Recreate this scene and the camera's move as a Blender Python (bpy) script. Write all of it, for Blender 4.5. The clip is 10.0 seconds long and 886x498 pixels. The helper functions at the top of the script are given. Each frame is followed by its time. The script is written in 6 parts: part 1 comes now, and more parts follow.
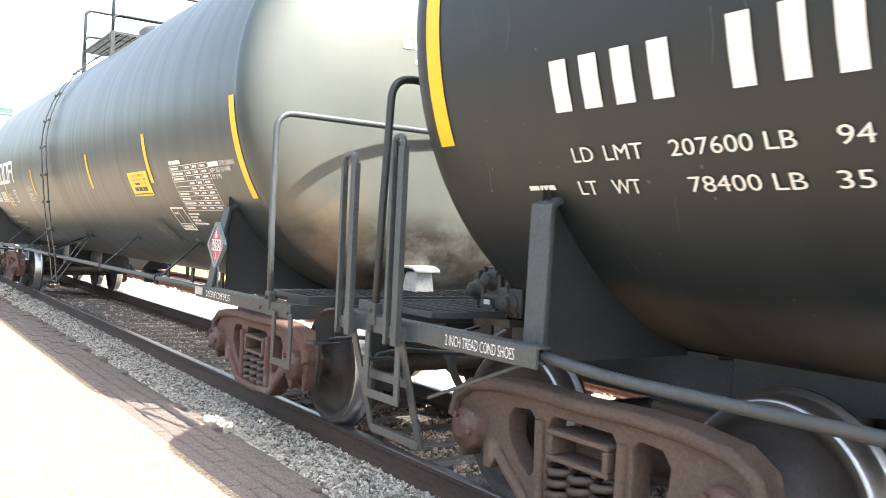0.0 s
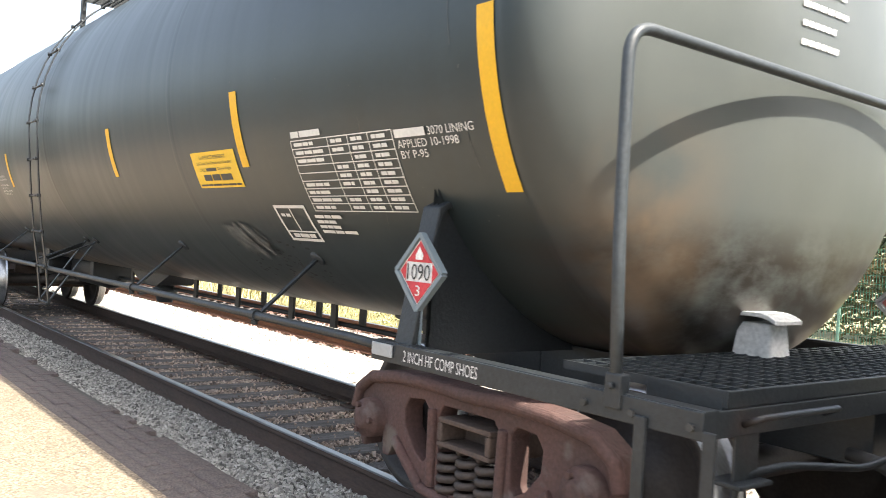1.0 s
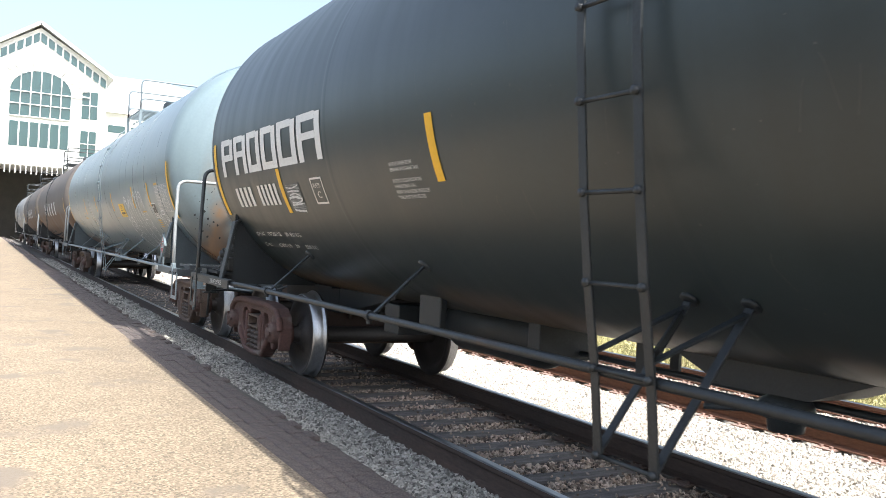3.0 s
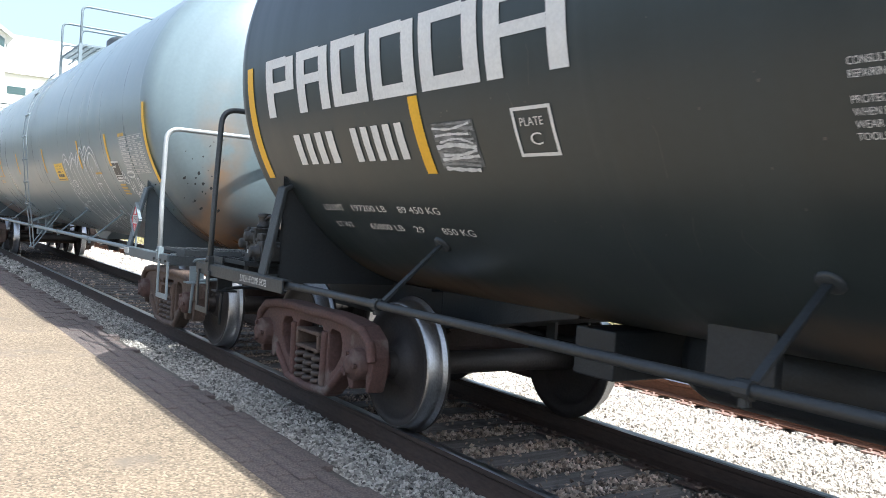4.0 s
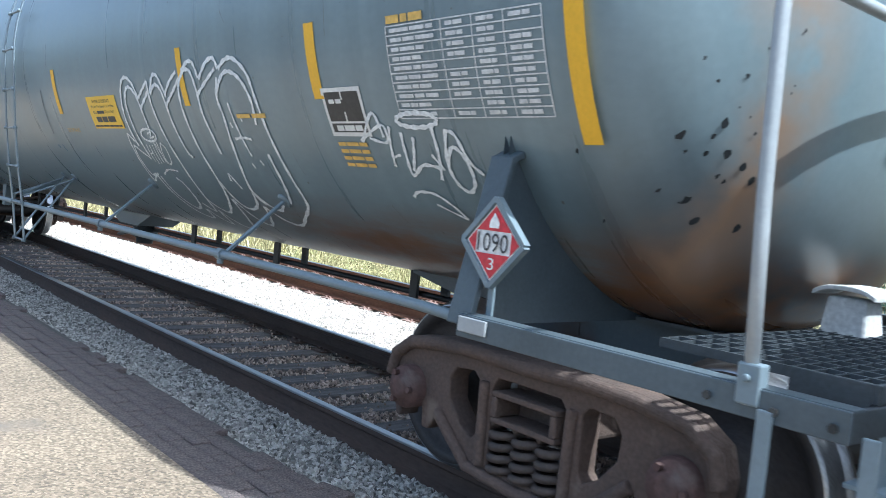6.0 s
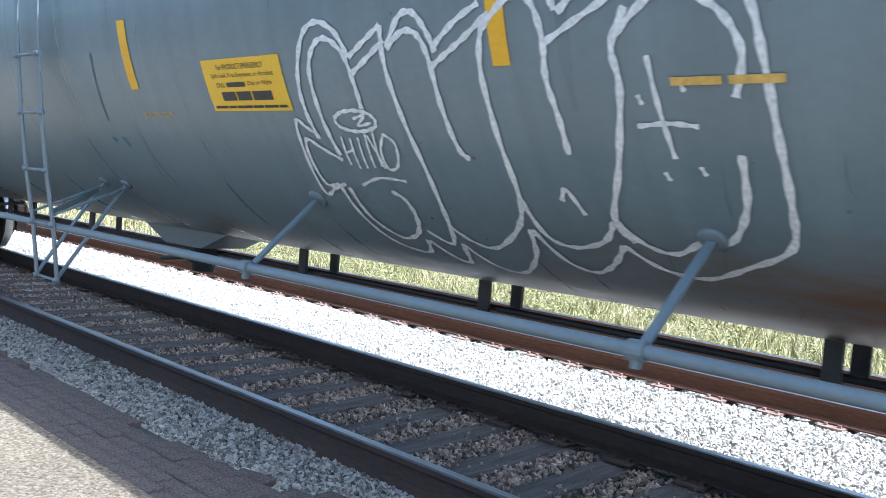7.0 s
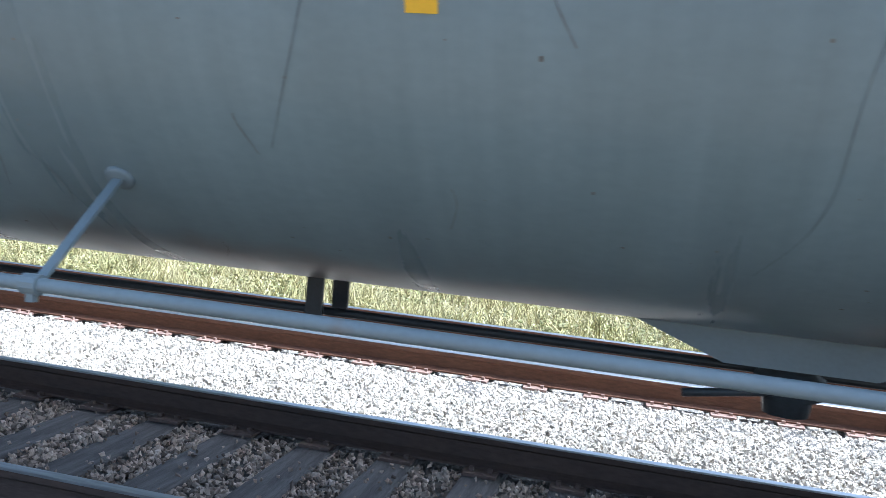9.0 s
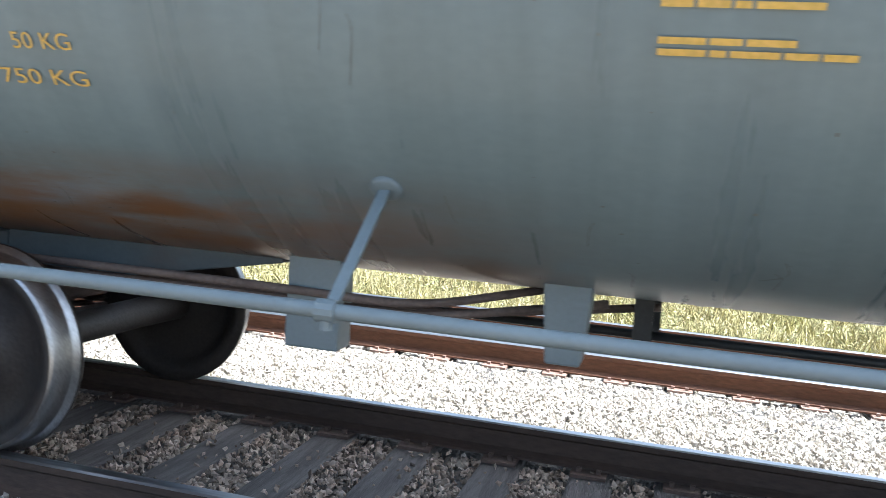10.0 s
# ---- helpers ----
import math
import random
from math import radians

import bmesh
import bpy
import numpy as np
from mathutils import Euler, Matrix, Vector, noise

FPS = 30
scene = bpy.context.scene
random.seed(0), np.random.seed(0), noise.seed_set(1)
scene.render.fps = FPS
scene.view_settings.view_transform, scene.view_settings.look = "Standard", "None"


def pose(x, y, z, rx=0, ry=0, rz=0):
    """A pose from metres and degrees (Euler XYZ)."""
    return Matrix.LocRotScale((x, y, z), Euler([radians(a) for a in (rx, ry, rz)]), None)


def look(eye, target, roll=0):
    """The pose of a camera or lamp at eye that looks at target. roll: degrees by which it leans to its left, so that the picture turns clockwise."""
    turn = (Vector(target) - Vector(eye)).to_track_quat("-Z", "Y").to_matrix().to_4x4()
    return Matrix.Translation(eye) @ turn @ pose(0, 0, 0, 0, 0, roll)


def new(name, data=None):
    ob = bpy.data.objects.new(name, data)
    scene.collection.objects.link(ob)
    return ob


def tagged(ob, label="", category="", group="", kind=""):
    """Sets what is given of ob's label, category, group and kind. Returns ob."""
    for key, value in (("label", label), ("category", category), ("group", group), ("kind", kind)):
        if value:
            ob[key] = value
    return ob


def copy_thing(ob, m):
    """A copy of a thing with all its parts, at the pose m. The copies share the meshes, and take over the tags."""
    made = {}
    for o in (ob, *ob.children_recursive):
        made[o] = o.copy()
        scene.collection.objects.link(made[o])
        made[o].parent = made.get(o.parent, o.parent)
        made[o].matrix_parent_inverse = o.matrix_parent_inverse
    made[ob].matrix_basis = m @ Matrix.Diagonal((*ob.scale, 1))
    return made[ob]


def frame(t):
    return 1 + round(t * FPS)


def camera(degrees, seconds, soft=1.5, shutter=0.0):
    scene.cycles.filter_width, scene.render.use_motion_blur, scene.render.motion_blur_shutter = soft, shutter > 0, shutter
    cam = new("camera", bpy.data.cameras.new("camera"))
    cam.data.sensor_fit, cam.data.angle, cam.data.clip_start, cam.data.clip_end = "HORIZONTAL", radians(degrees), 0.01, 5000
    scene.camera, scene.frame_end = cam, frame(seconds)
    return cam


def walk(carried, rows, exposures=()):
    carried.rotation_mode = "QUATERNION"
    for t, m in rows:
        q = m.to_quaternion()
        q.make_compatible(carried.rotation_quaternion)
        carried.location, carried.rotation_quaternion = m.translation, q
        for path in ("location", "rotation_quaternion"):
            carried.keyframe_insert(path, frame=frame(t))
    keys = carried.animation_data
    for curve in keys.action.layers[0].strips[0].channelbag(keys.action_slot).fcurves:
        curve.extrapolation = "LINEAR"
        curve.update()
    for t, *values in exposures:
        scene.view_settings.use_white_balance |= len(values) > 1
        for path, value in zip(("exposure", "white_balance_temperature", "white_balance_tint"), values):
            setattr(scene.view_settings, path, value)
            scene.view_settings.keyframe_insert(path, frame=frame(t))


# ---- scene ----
cam = camera(54.75, 10.0, soft=0.55, shutter=0.1)

# seconds, y, z, yaw, pitch, roll of the camera and the way that the train has rolled
TRACKING = [
    (0.0, -3.678, 1.554, 55.58, -0.66, 2.69, 0.056),
    (0.5, -3.671, 1.558, 53.45, -0.45, 3.11, 1.738),
    (1.0, -3.668, 1.549, 51.77, -0.19, 3.54, 3.352),
    (1.5, -3.671, 1.549, 50.53, -0.22, 3.23, 4.989),
    (2.0, -3.686, 1.547, 50.26, 0.31, 3.11, 6.692),
    (2.1, -3.688, 1.548, 51.59, 0.29, 3.09, 7.032),
    (2.3, -3.692, 1.550, 55.66, 0.19, 3.20, 7.720),
    (2.5, -3.696, 1.552, 60.26, -0.05, 3.01, 8.403),
    (2.7, -3.698, 1.553, 62.15, -0.10, 2.86, 9.094),
    (3.8, -3.716, 1.529, 57.69, -0.71, 3.87, 13.029),
    (4.0, -3.717, 1.527, 56.08, -1.52, 3.81, 13.729),
    (4.5, -3.714, 1.524, 52.55, -1.62, 5.89, 15.462),
    (5.0, -3.701, 1.519, 49.10, -2.16, 7.41, 17.142),
    (5.5, -3.684, 1.524, 50.12, -2.84, 6.52, 18.749),
    (6.0, -3.678, 1.538, 49.76, -3.41, 5.58, 20.363),
    (6.2, -3.681, 1.535, 48.52, -3.62, 5.53, 21.010),
    (7.3, -3.715, 1.526, 43.10, -3.94, 4.19, 24.748),
    (7.5, -3.715, 1.525, 44.01, -3.49, 4.54, 25.434),
    (8.0, -3.708, 1.539, 45.16, -3.64, 4.24, 27.111),
    (8.2, -3.709, 1.545, 40.72, -4.21, 4.12, 27.790),
    (8.5, -3.710, 1.554, 29.39, -4.94, 3.25, 28.804),
    (8.7, -3.705, 1.539, 18.60, -5.50, 3.90, 29.510),
    (9.0, -3.697, 1.518, 13.62, -4.53, 5.27, 30.553),
    (9.3, -3.688, 1.521, 14.52, -4.68, 4.91, 31.657),
    (9.7, -3.674, 1.515, 14.36, -5.07, 4.60, 33.074),
    (10.0, -3.649, 1.510, 14.76, -5.51, 4.33, 34.138),
]


def eye_pose(row):
    t, y, z, yaw, pitch, roll, s = row
    return pose(0, y, z, 90 + pitch, 0, yaw) @ pose(0, 0, 0, 0, 0, roll)


EXPOSURES = [(0.0, 2.12, 6550, 7), (0.6, 1.57, 6450, 7), (1.0, 1.52, 6500, 8), (1.5, 1.45, 6400, 8), (2.0, 1.40, 6450, 9), (2.6, 1.12, 6200, 8), (3.8, 0.93, 5850, 6), (4.0, 0.93, 5750, 6),
             (4.5, 1.26, 5350, 4), (5.0, 1.25, 5250, 4), (5.5, 1.07, 5300, 4), (6.0, 0.82, 5150, 3), (6.2, 0.82, 5100, 3), (7.5, 0.88, 4950, 4), (9.0, 0.97, 5050, 4), (10.0, 1.33, 5600, 4)]
walk(cam, [(row[0], eye_pose(row)) for row in TRACKING], EXPOSURES)

# ---- light ----
SUN = Vector((1.42, 0.38, 2.06)).normalized()
world = bpy.data.worlds.new("sky")
scene.world = world
world.use_nodes = True
wn = world.node_tree.nodes
sky = wn.new("ShaderNodeTexSky")
sky.sky_type = "NISHITA"
sky.sun_disc = False
sky.sun_elevation = math.asin(SUN.z)
sky.sun_rotation = math.atan2(SUN.x, SUN.y)
sky.air_density, sky.dust_density, sky.ozone_density = 1.0, 5.0, 1.0
wn["Background"].inputs["Strength"].default_value = 0.15
hazy = wn.new("ShaderNodeHueSaturation")
hazy.inputs["Saturation"].default_value, hazy.inputs["Value"].default_value = 0.70, 1.22
world.node_tree.links.new(sky.outputs[0], hazy.inputs["Color"])
world.node_tree.links.new(hazy.outputs[0], wn["Background"].inputs["Color"])
sun_data = bpy.data.lights.new("sun", "SUN")
sun_data.energy, sun_data.angle, sun_data.color = 4.6, radians(0.53), (1.0, 0.93, 0.83)
sun = new("sun", sun_data)
sun.matrix_world = look(SUN * 60, (0, 0, 0))


# ---- materials ----
def material(name, base, other, rough=0.6, metal=0.0, scale=2.0, fine=40.0, bump=0.15, spread=0.5, stretch=(1, 1, 1),
             stain=None, stain_scale=1.2, stain_cut=0.6, island=0.0, dist=0.01, grainy=0.55, pebble=0.0):
    m = bpy.data.materials.new(name)
    m.use_nodes = True
    n, l = m.node_tree.nodes, m.node_tree.links
    bsdf = n["Principled BSDF"]
    tc = n.new("ShaderNodeTexCoord")
    mp = n.new("ShaderNodeMapping")
    mp.inputs["Scale"].default_value = stretch
    l.new(tc.outputs["Object"], mp.inputs["Vector"])
    big = n.new("ShaderNodeTexNoise")
    big.inputs["Scale"].default_value, big.inputs["Detail"].default_value, big.inputs["Roughness"].default_value = scale, 6, 0.6
    small = n.new("ShaderNodeTexNoise")
    small.inputs["Scale"].default_value, small.inputs["Detail"].default_value = fine, 4
    l.new(mp.outputs[0], big.inputs["Vector"])
    l.new(mp.outputs[0], small.inputs["Vector"])
    ramp = n.new("ShaderNodeMapRange")
    ramp.inputs["From Min"].default_value, ramp.inputs["From Max"].default_value = 0.5 - spread / 2, 0.5 + spread / 2
    l.new(big.outputs["Fac"], ramp.inputs["Value"])
    mix = n.new("ShaderNodeMix")
    mix.data_type = "RGBA"
    mix.inputs["A"].default_value, mix.inputs["B"].default_value = (*base, 1), (*other, 1)
    l.new(ramp.outputs[0], mix.inputs["Factor"])
    out = mix.outputs["Result"]
    grain = n.new("ShaderNodeMix")
    grain.data_type, grain.blend_type = "RGBA", "MULTIPLY"
    grain.inputs["Factor"].default_value = grainy
    gr = n.new("ShaderNodeMapRange")
    gr.inputs["From Min"].default_value, gr.inputs["From Max"].default_value = 0.3, 0.7
    gr.inputs["To Min"].default_value, gr.inputs["To Max"].default_value = 0.6, 1.3
    l.new(small.outputs["Fac"], gr.inputs["Value"])
    l.new(out, grain.inputs["A"])
    l.new(gr.outputs[0], grain.inputs["B"])
    out = grain.outputs["Result"]
    if pebble:
        vo = n.new("ShaderNodeTexVoronoi")
        vo.inputs["Scale"].default_value = pebble
        l.new(mp.outputs[0], vo.inputs["Vector"])
        grey = n.new("ShaderNodeSeparateColor")
        l.new(vo.outputs["Color"], grey.inputs[0])
        pr = n.new("ShaderNodeMapRange")
        pr.inputs["To Min"].default_value, pr.inputs["To Max"].default_value = 0.55, 1.42
        l.new(grey.outputs[0], pr.inputs["Value"])
        pm = n.new("ShaderNodeMix")
        pm.data_type, pm.blend_type = "RGBA", "MULTIPLY"
        pm.inputs["Factor"].default_value = 1
        l.new(out, pm.inputs["A"])
        l.new(pr.outputs[0], pm.inputs["B"])
        out = pm.outputs["Result"]
    if stain:
        sn = n.new("ShaderNodeTexNoise")
        sn.inputs["Scale"].default_value, sn.inputs["Detail"].default_value = stain_scale, 8
        l.new(mp.outputs[0], sn.inputs["Vector"])
        sr = n.new("ShaderNodeMapRange")
        sr.inputs["From Min"].default_value, sr.inputs["From Max"].default_value = stain_cut, stain_cut + 0.1
        l.new(sn.outputs["Fac"], sr.inputs["Value"])
        sm = n.new("ShaderNodeMix")
        sm.data_type = "RGBA"
        sm.inputs["B"].default_value = (*stain, 1)
        l.new(sr.outputs[0], sm.inputs["Factor"])
        l.new(out, sm.inputs["A"])
        out = sm.outputs["Result"]
    if island:
        info = n.new("ShaderNodeNewGeometry")
        ir = n.new("ShaderNodeMapRange")
        ir.inputs["To Min"].default_value, ir.inputs["To Max"].default_value = 1 - island, 1 + island
        l.new(info.outputs["Random Per Island"], ir.inputs["Value"])
        im = n.new("ShaderNodeMix")
        im.data_type, im.blend_type = "RGBA", "MULTIPLY"
        im.inputs["Factor"].default_value = 1
        l.new(out, im.inputs["A"])
        l.new(ir.outputs[0], im.inputs["B"])
        out = im.outputs["Result"]
    l.new(out, bsdf.inputs["Base Color"])
    bsdf.inputs["Roughness"].default_value, bsdf.inputs["Metallic"].default_value = rough, metal
    if bump:
        b = n.new("ShaderNodeBump")
        b.inputs["Strength"].default_value, b.inputs["Distance"].default_value = bump, dist
        l.new(small.outputs["Fac"], b.inputs["Height"])
        l.new(b.outputs[0], bsdf.inputs["Normal"])
    return m


def tank_paint(name, base, other, rust, rust_top, rough=0.5, rust_amount=0.55, head=None, end_tint=None, ends=None):
    """Weathered paint: streaks that run down the shell, scuffs, and a rusty grime line low on the belly."""
    m = material(name, base, other, rough, 0, 0.7, 30, 0.03, 0.9, (0.6, 1, 1), dist=0.003, grainy=0.12)
    n, l = m.node_tree.nodes, m.node_tree.links
    bsdf = n["Principled BSDF"]
    old = bsdf.inputs["Base Color"].links[0].from_socket
    tc = n.new("ShaderNodeTexCoord")
    mp = n.new("ShaderNodeMapping")
    mp.inputs["Scale"].default_value = (5, 0.4, 0.25)
    l.new(tc.outputs["Object"], mp.inputs["Vector"])
    streak = n.new("ShaderNodeTexNoise")
    streak.inputs["Scale"].default_value, streak.inputs["Detail"].default_value = 1.3, 7
    l.new(mp.outputs[0], streak.inputs["Vector"])
    sr = n.new("ShaderNodeMapRange")
    sr.inputs["From Min"].default_value, sr.inputs["From Max"].default_value = 0.35, 0.7
    sr.inputs["To Min"].default_value, sr.inputs["To Max"].default_value = 0.90, 1.10
    l.new(streak.outputs["Fac"], sr.inputs["Value"])
    mul = n.new("ShaderNodeMix")
    mul.data_type, mul.blend_type = "RGBA", "MULTIPLY"
    mul.inputs["Factor"].default_value = 1
    l.new(old, mul.inputs["A"])
    l.new(sr.outputs[0], mul.inputs["B"])
    sep = n.new("ShaderNodeSeparateXYZ")
    l.new(tc.outputs["Object"], sep.inputs[0])
    rn = n.new("ShaderNodeTexNoise")
    rn.inputs["Scale"].default_value, rn.inputs["Detail"].default_value = 1.1, 9
    l.new(tc.outputs["Object"], rn.inputs["Vector"])
    band = n.new("ShaderNodeMath")
    band.operation = "MULTIPLY_ADD"
    band.inputs[1].default_value = 1.0
    l.new(rn.outputs["Fac"], band.inputs[0])
    zr = n.new("ShaderNodeMapRange")
    zr.inputs["From Min"].default_value, zr.inputs["From Max"].default_value = rust_top, rust_top - 0.35
    zr.inputs["To Min"].default_value, zr.inputs["To Max"].default_value = -0.5, rust_amount - 0.45
    l.new(sep.outputs["Z"], zr.inputs["Value"])
    l.new(zr.outputs[0], band.inputs[2])
    rr = n.new("ShaderNodeMapRange")
    rr.inputs["From Min"].default_value, rr.inputs["From Max"].default_value = 0.42, 0.7
    l.new(band.outputs[0], rr.inputs["Value"])
    fin = n.new("ShaderNodeMix")
    fin.data_type = "RGBA"
    fin.inputs["B"].default_value = (*rust, 1)
    l.new(rr.outputs[0], fin.inputs["Factor"])
    l.new(mul.outputs["Result"], fin.inputs["A"])
    out = fin.outputs["Result"]
    if end_tint:
        # a second tone over the dished ends: where they start, its colour, how thick, its upper edge
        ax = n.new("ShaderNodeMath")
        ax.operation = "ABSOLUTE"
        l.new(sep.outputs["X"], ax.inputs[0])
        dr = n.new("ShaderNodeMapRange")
        dr.inputs["From Min"].default_value, dr.inputs["From Max"].default_value, dr.inputs["To Max"].default_value = end_tint[0], end_tint[0] + 0.22, end_tint[2]
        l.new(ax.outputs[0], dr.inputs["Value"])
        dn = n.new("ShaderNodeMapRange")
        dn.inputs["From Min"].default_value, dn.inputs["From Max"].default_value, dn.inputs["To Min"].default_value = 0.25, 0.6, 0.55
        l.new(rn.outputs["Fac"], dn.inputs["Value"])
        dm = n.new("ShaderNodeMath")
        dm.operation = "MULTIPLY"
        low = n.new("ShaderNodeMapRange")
        low.inputs["From Min"].default_value, low.inputs["From Max"].default_value = end_tint[3], end_tint[3] - 0.55
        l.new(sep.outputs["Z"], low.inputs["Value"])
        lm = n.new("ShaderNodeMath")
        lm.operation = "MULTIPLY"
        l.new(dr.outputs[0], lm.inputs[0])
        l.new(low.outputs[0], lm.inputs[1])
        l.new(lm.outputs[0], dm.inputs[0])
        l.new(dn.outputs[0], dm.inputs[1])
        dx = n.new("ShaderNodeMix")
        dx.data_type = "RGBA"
        dx.inputs["B"].default_value = (*end_tint[1], 1)
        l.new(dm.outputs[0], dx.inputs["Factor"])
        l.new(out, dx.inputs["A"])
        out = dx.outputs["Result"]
    if ends:
        # rusty grime low on the shell towards its ends, on the black car also painted shade: where it starts and is
        # full, its upper edge, its colour
        ex = n.new("ShaderNodeMath")
        ex.operation = "ABSOLUTE"
        l.new(sep.outputs["X"], ex.inputs[0])
        er = n.new("ShaderNodeMapRange")
        er.inputs["From Min"].default_value, er.inputs["From Max"].default_value = ends[0], ends[1]
        l.new(ex.outputs[0], er.inputs["Value"])
        ez = n.new("ShaderNodeMapRange")
        ez.inputs["From Min"].default_value, ez.inputs["From Max"].default_value = ends[2], ends[2] - 0.22
        l.new(sep.outputs["Z"], ez.inputs["Value"])
        en = n.new("ShaderNodeTexNoise")
        en.inputs["Scale"].default_value, en.inputs["Detail"].default_value, en.inputs["Roughness"].default_value = 4.5, 9, 0.7
        stretch = n.new("ShaderNodeMapping")
        stretch.inputs["Scale"].default_value = (0.35, 1, 1.6)
        l.new(tc.outputs["Object"], stretch.inputs["Vector"])
        l.new(stretch.outputs[0], en.inputs["Vector"])
        ew = n.new("ShaderNodeMapRange")
        ew.inputs["From Min"].default_value, ew.inputs["From Max"].default_value = 0.32, 0.58
        l.new(en.outputs["Fac"], ew.inputs["Value"])
        e1, e2 = n.new("ShaderNodeMath"), n.new("ShaderNodeMath")
        e1.operation = e2.operation = "MULTIPLY"
        l.new(er.outputs[0], e1.inputs[0])
        l.new(ez.outputs[0], e1.inputs[1])
        l.new(e1.outputs[0], e2.inputs[0])
        l.new(ew.outputs[0], e2.inputs[1])
        em = n.new("ShaderNodeMix")
        em.data_type = "RGBA"
        em.inputs["B"].default_value = (*ends[3], 1)
        l.new(e2.outputs[0], em.inputs["Factor"])
        l.new(out, em.inputs["A"])
        out = em.outputs["Result"]
    if head:
        # a rust run down one side of the dished end: where the end starts, the run's middle, its width and top, its colour
        x0, y0, width, top, tone = head

        def span(value, a, b):
            r = n.new("ShaderNodeMapRange")
            r.inputs["From Min"].default_value, r.inputs["From Max"].default_value = a, b
            l.new(value, r.inputs["Value"])
            return r.outputs[0]

        def calc(op, a, b):
            q = n.new("ShaderNodeMath")
            q.operation = op
            for k, one in enumerate((a, b)):
                if isinstance(one, float):
                    q.inputs[k].default_value = one
                else:
                    l.new(one, q.inputs[k])
            return q.outputs[0]

        wobble = n.new("ShaderNodeTexNoise")
        wobble.inputs["Scale"].default_value, wobble.inputs["Detail"].default_value = 3.0, 8
        l.new(tc.outputs["Object"], wobble.inputs["Vector"])
        side = calc("ABSOLUTE", calc("ADD", calc("SUBTRACT", sep.outputs["Y"], float(y0)), calc("MULTIPLY", calc("SUBTRACT", wobble.outputs["Fac"], 0.5), 0.35)), 0.0)
        mask = calc("MULTIPLY", calc("MULTIPLY", span(sep.outputs["X"], x0, x0 + 0.12), span(side, width, 0.0)), span(sep.outputs["Z"], top, top - 0.7))
        mask = calc("MULTIPLY", mask, span(wobble.outputs["Fac"], 0.3, 0.55))
        run = n.new("ShaderNodeMix")
        run.data_type = "RGBA"
        run.inputs["B"].default_value = (*tone, 1)
        l.new(mask, run.inputs["Factor"])
        l.new(out, run.inputs["A"])
        out = run.outputs["Result"]
    l.new(out, bsdf.inputs["Base Color"])
    rg = n.new("ShaderNodeMapRange")
    rg.inputs["To Min"].default_value, rg.inputs["To Max"].default_value = rough - 0.08, rough + 0.15
    l.new(streak.outputs["Fac"], rg.inputs["Value"])
    l.new(rg.outputs[0], bsdf.inputs["Roughness"])
    return m


M = {}
# Its low dark ends hold oily grime and the head's shade as colour.
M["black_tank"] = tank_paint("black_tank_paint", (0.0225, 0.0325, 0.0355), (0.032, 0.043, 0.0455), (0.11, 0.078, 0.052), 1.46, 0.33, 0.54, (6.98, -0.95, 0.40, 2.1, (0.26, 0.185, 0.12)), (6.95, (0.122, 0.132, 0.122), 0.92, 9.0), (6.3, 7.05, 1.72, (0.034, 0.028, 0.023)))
M["black_tank_dark"] = tank_paint("dull_black_tank_paint", (0.008, 0.0125, 0.0155), (0.013, 0.0185, 0.0215), (0.070, 0.055, 0.040), 1.62, 0.46, 0.50)
M["grey_tank"] = tank_paint("grey_tank_paint", (0.160, 0.210, 0.232), (0.184, 0.238, 0.262), (0.15, 0.105, 0.07), 1.42, 0.27, 0.50, (7.72, -0.86, 0.26, 2.8, (0.27, 0.18, 0.115)), (7.50, (0.060, 0.050, 0.043), 0.97, 1.80), (4.1, 5.7, 1.44, (0.17, 0.085, 0.038)))
M["brown_tank"] = tank_paint("brown_grey_tank_paint", (0.10, 0.085, 0.075), (0.15, 0.13, 0.115), (0.10, 0.055, 0.03), 2.3, 0.65, 0.6)
M["pale_tank"] = tank_paint("pale_grey_tank_paint", (0.30, 0.30, 0.29), (0.24, 0.24, 0.235), (0.12, 0.07, 0.04), 1.6, 0.6, 0.5)
M["black_steel"] = material("black_painted_steel", (0.013, 0.017, 0.020), (0.024, 0.028, 0.031), 0.5, 0, 4, 60, 0.2, stain=(0.05, 0.034, 0.026), stain_cut=0.66)
M["grey_steel"] = material("blue_grey_painted_steel", (0.18, 0.225, 0.25), (0.145, 0.182, 0.205), 0.45, 0, 2.5, 60, 0.05, stain=(0.15, 0.085, 0.05), stain_cut=0.70, grainy=0.15)
M["dark_grey_steel"] = material("weathered_dark_grey_steel", (0.028, 0.036, 0.042), (0.05, 0.057, 0.062), 0.5, 0, 4, 60, 0.15, stain=(0.06, 0.04, 0.03), stain_cut=0.66)
M["mid_grey_steel"] = material("dusty_slate_grey_steel", (0.085, 0.108, 0.123), (0.058, 0.074, 0.085), 0.5, 0, 3, 60, 0.08, stain=(0.07, 0.05, 0.04), stain_cut=0.64, grainy=0.25)
M["cast_rust"] = material("rusty_cast_steel", (0.118, 0.080, 0.062), (0.070, 0.053, 0.045), 0.85, 0, 3.5, 55, 0.5, stain=(0.16, 0.125, 0.10), stain_cut=0.64, stain_scale=5)
M["cast_red"] = material("red_brown_cast_steel", (0.118, 0.060, 0.051), (0.072, 0.047, 0.042), 0.8, 0, 3.0, 55, 0.5, stain=(0.14, 0.115, 0.10), stain_cut=0.60, stain_scale=5)
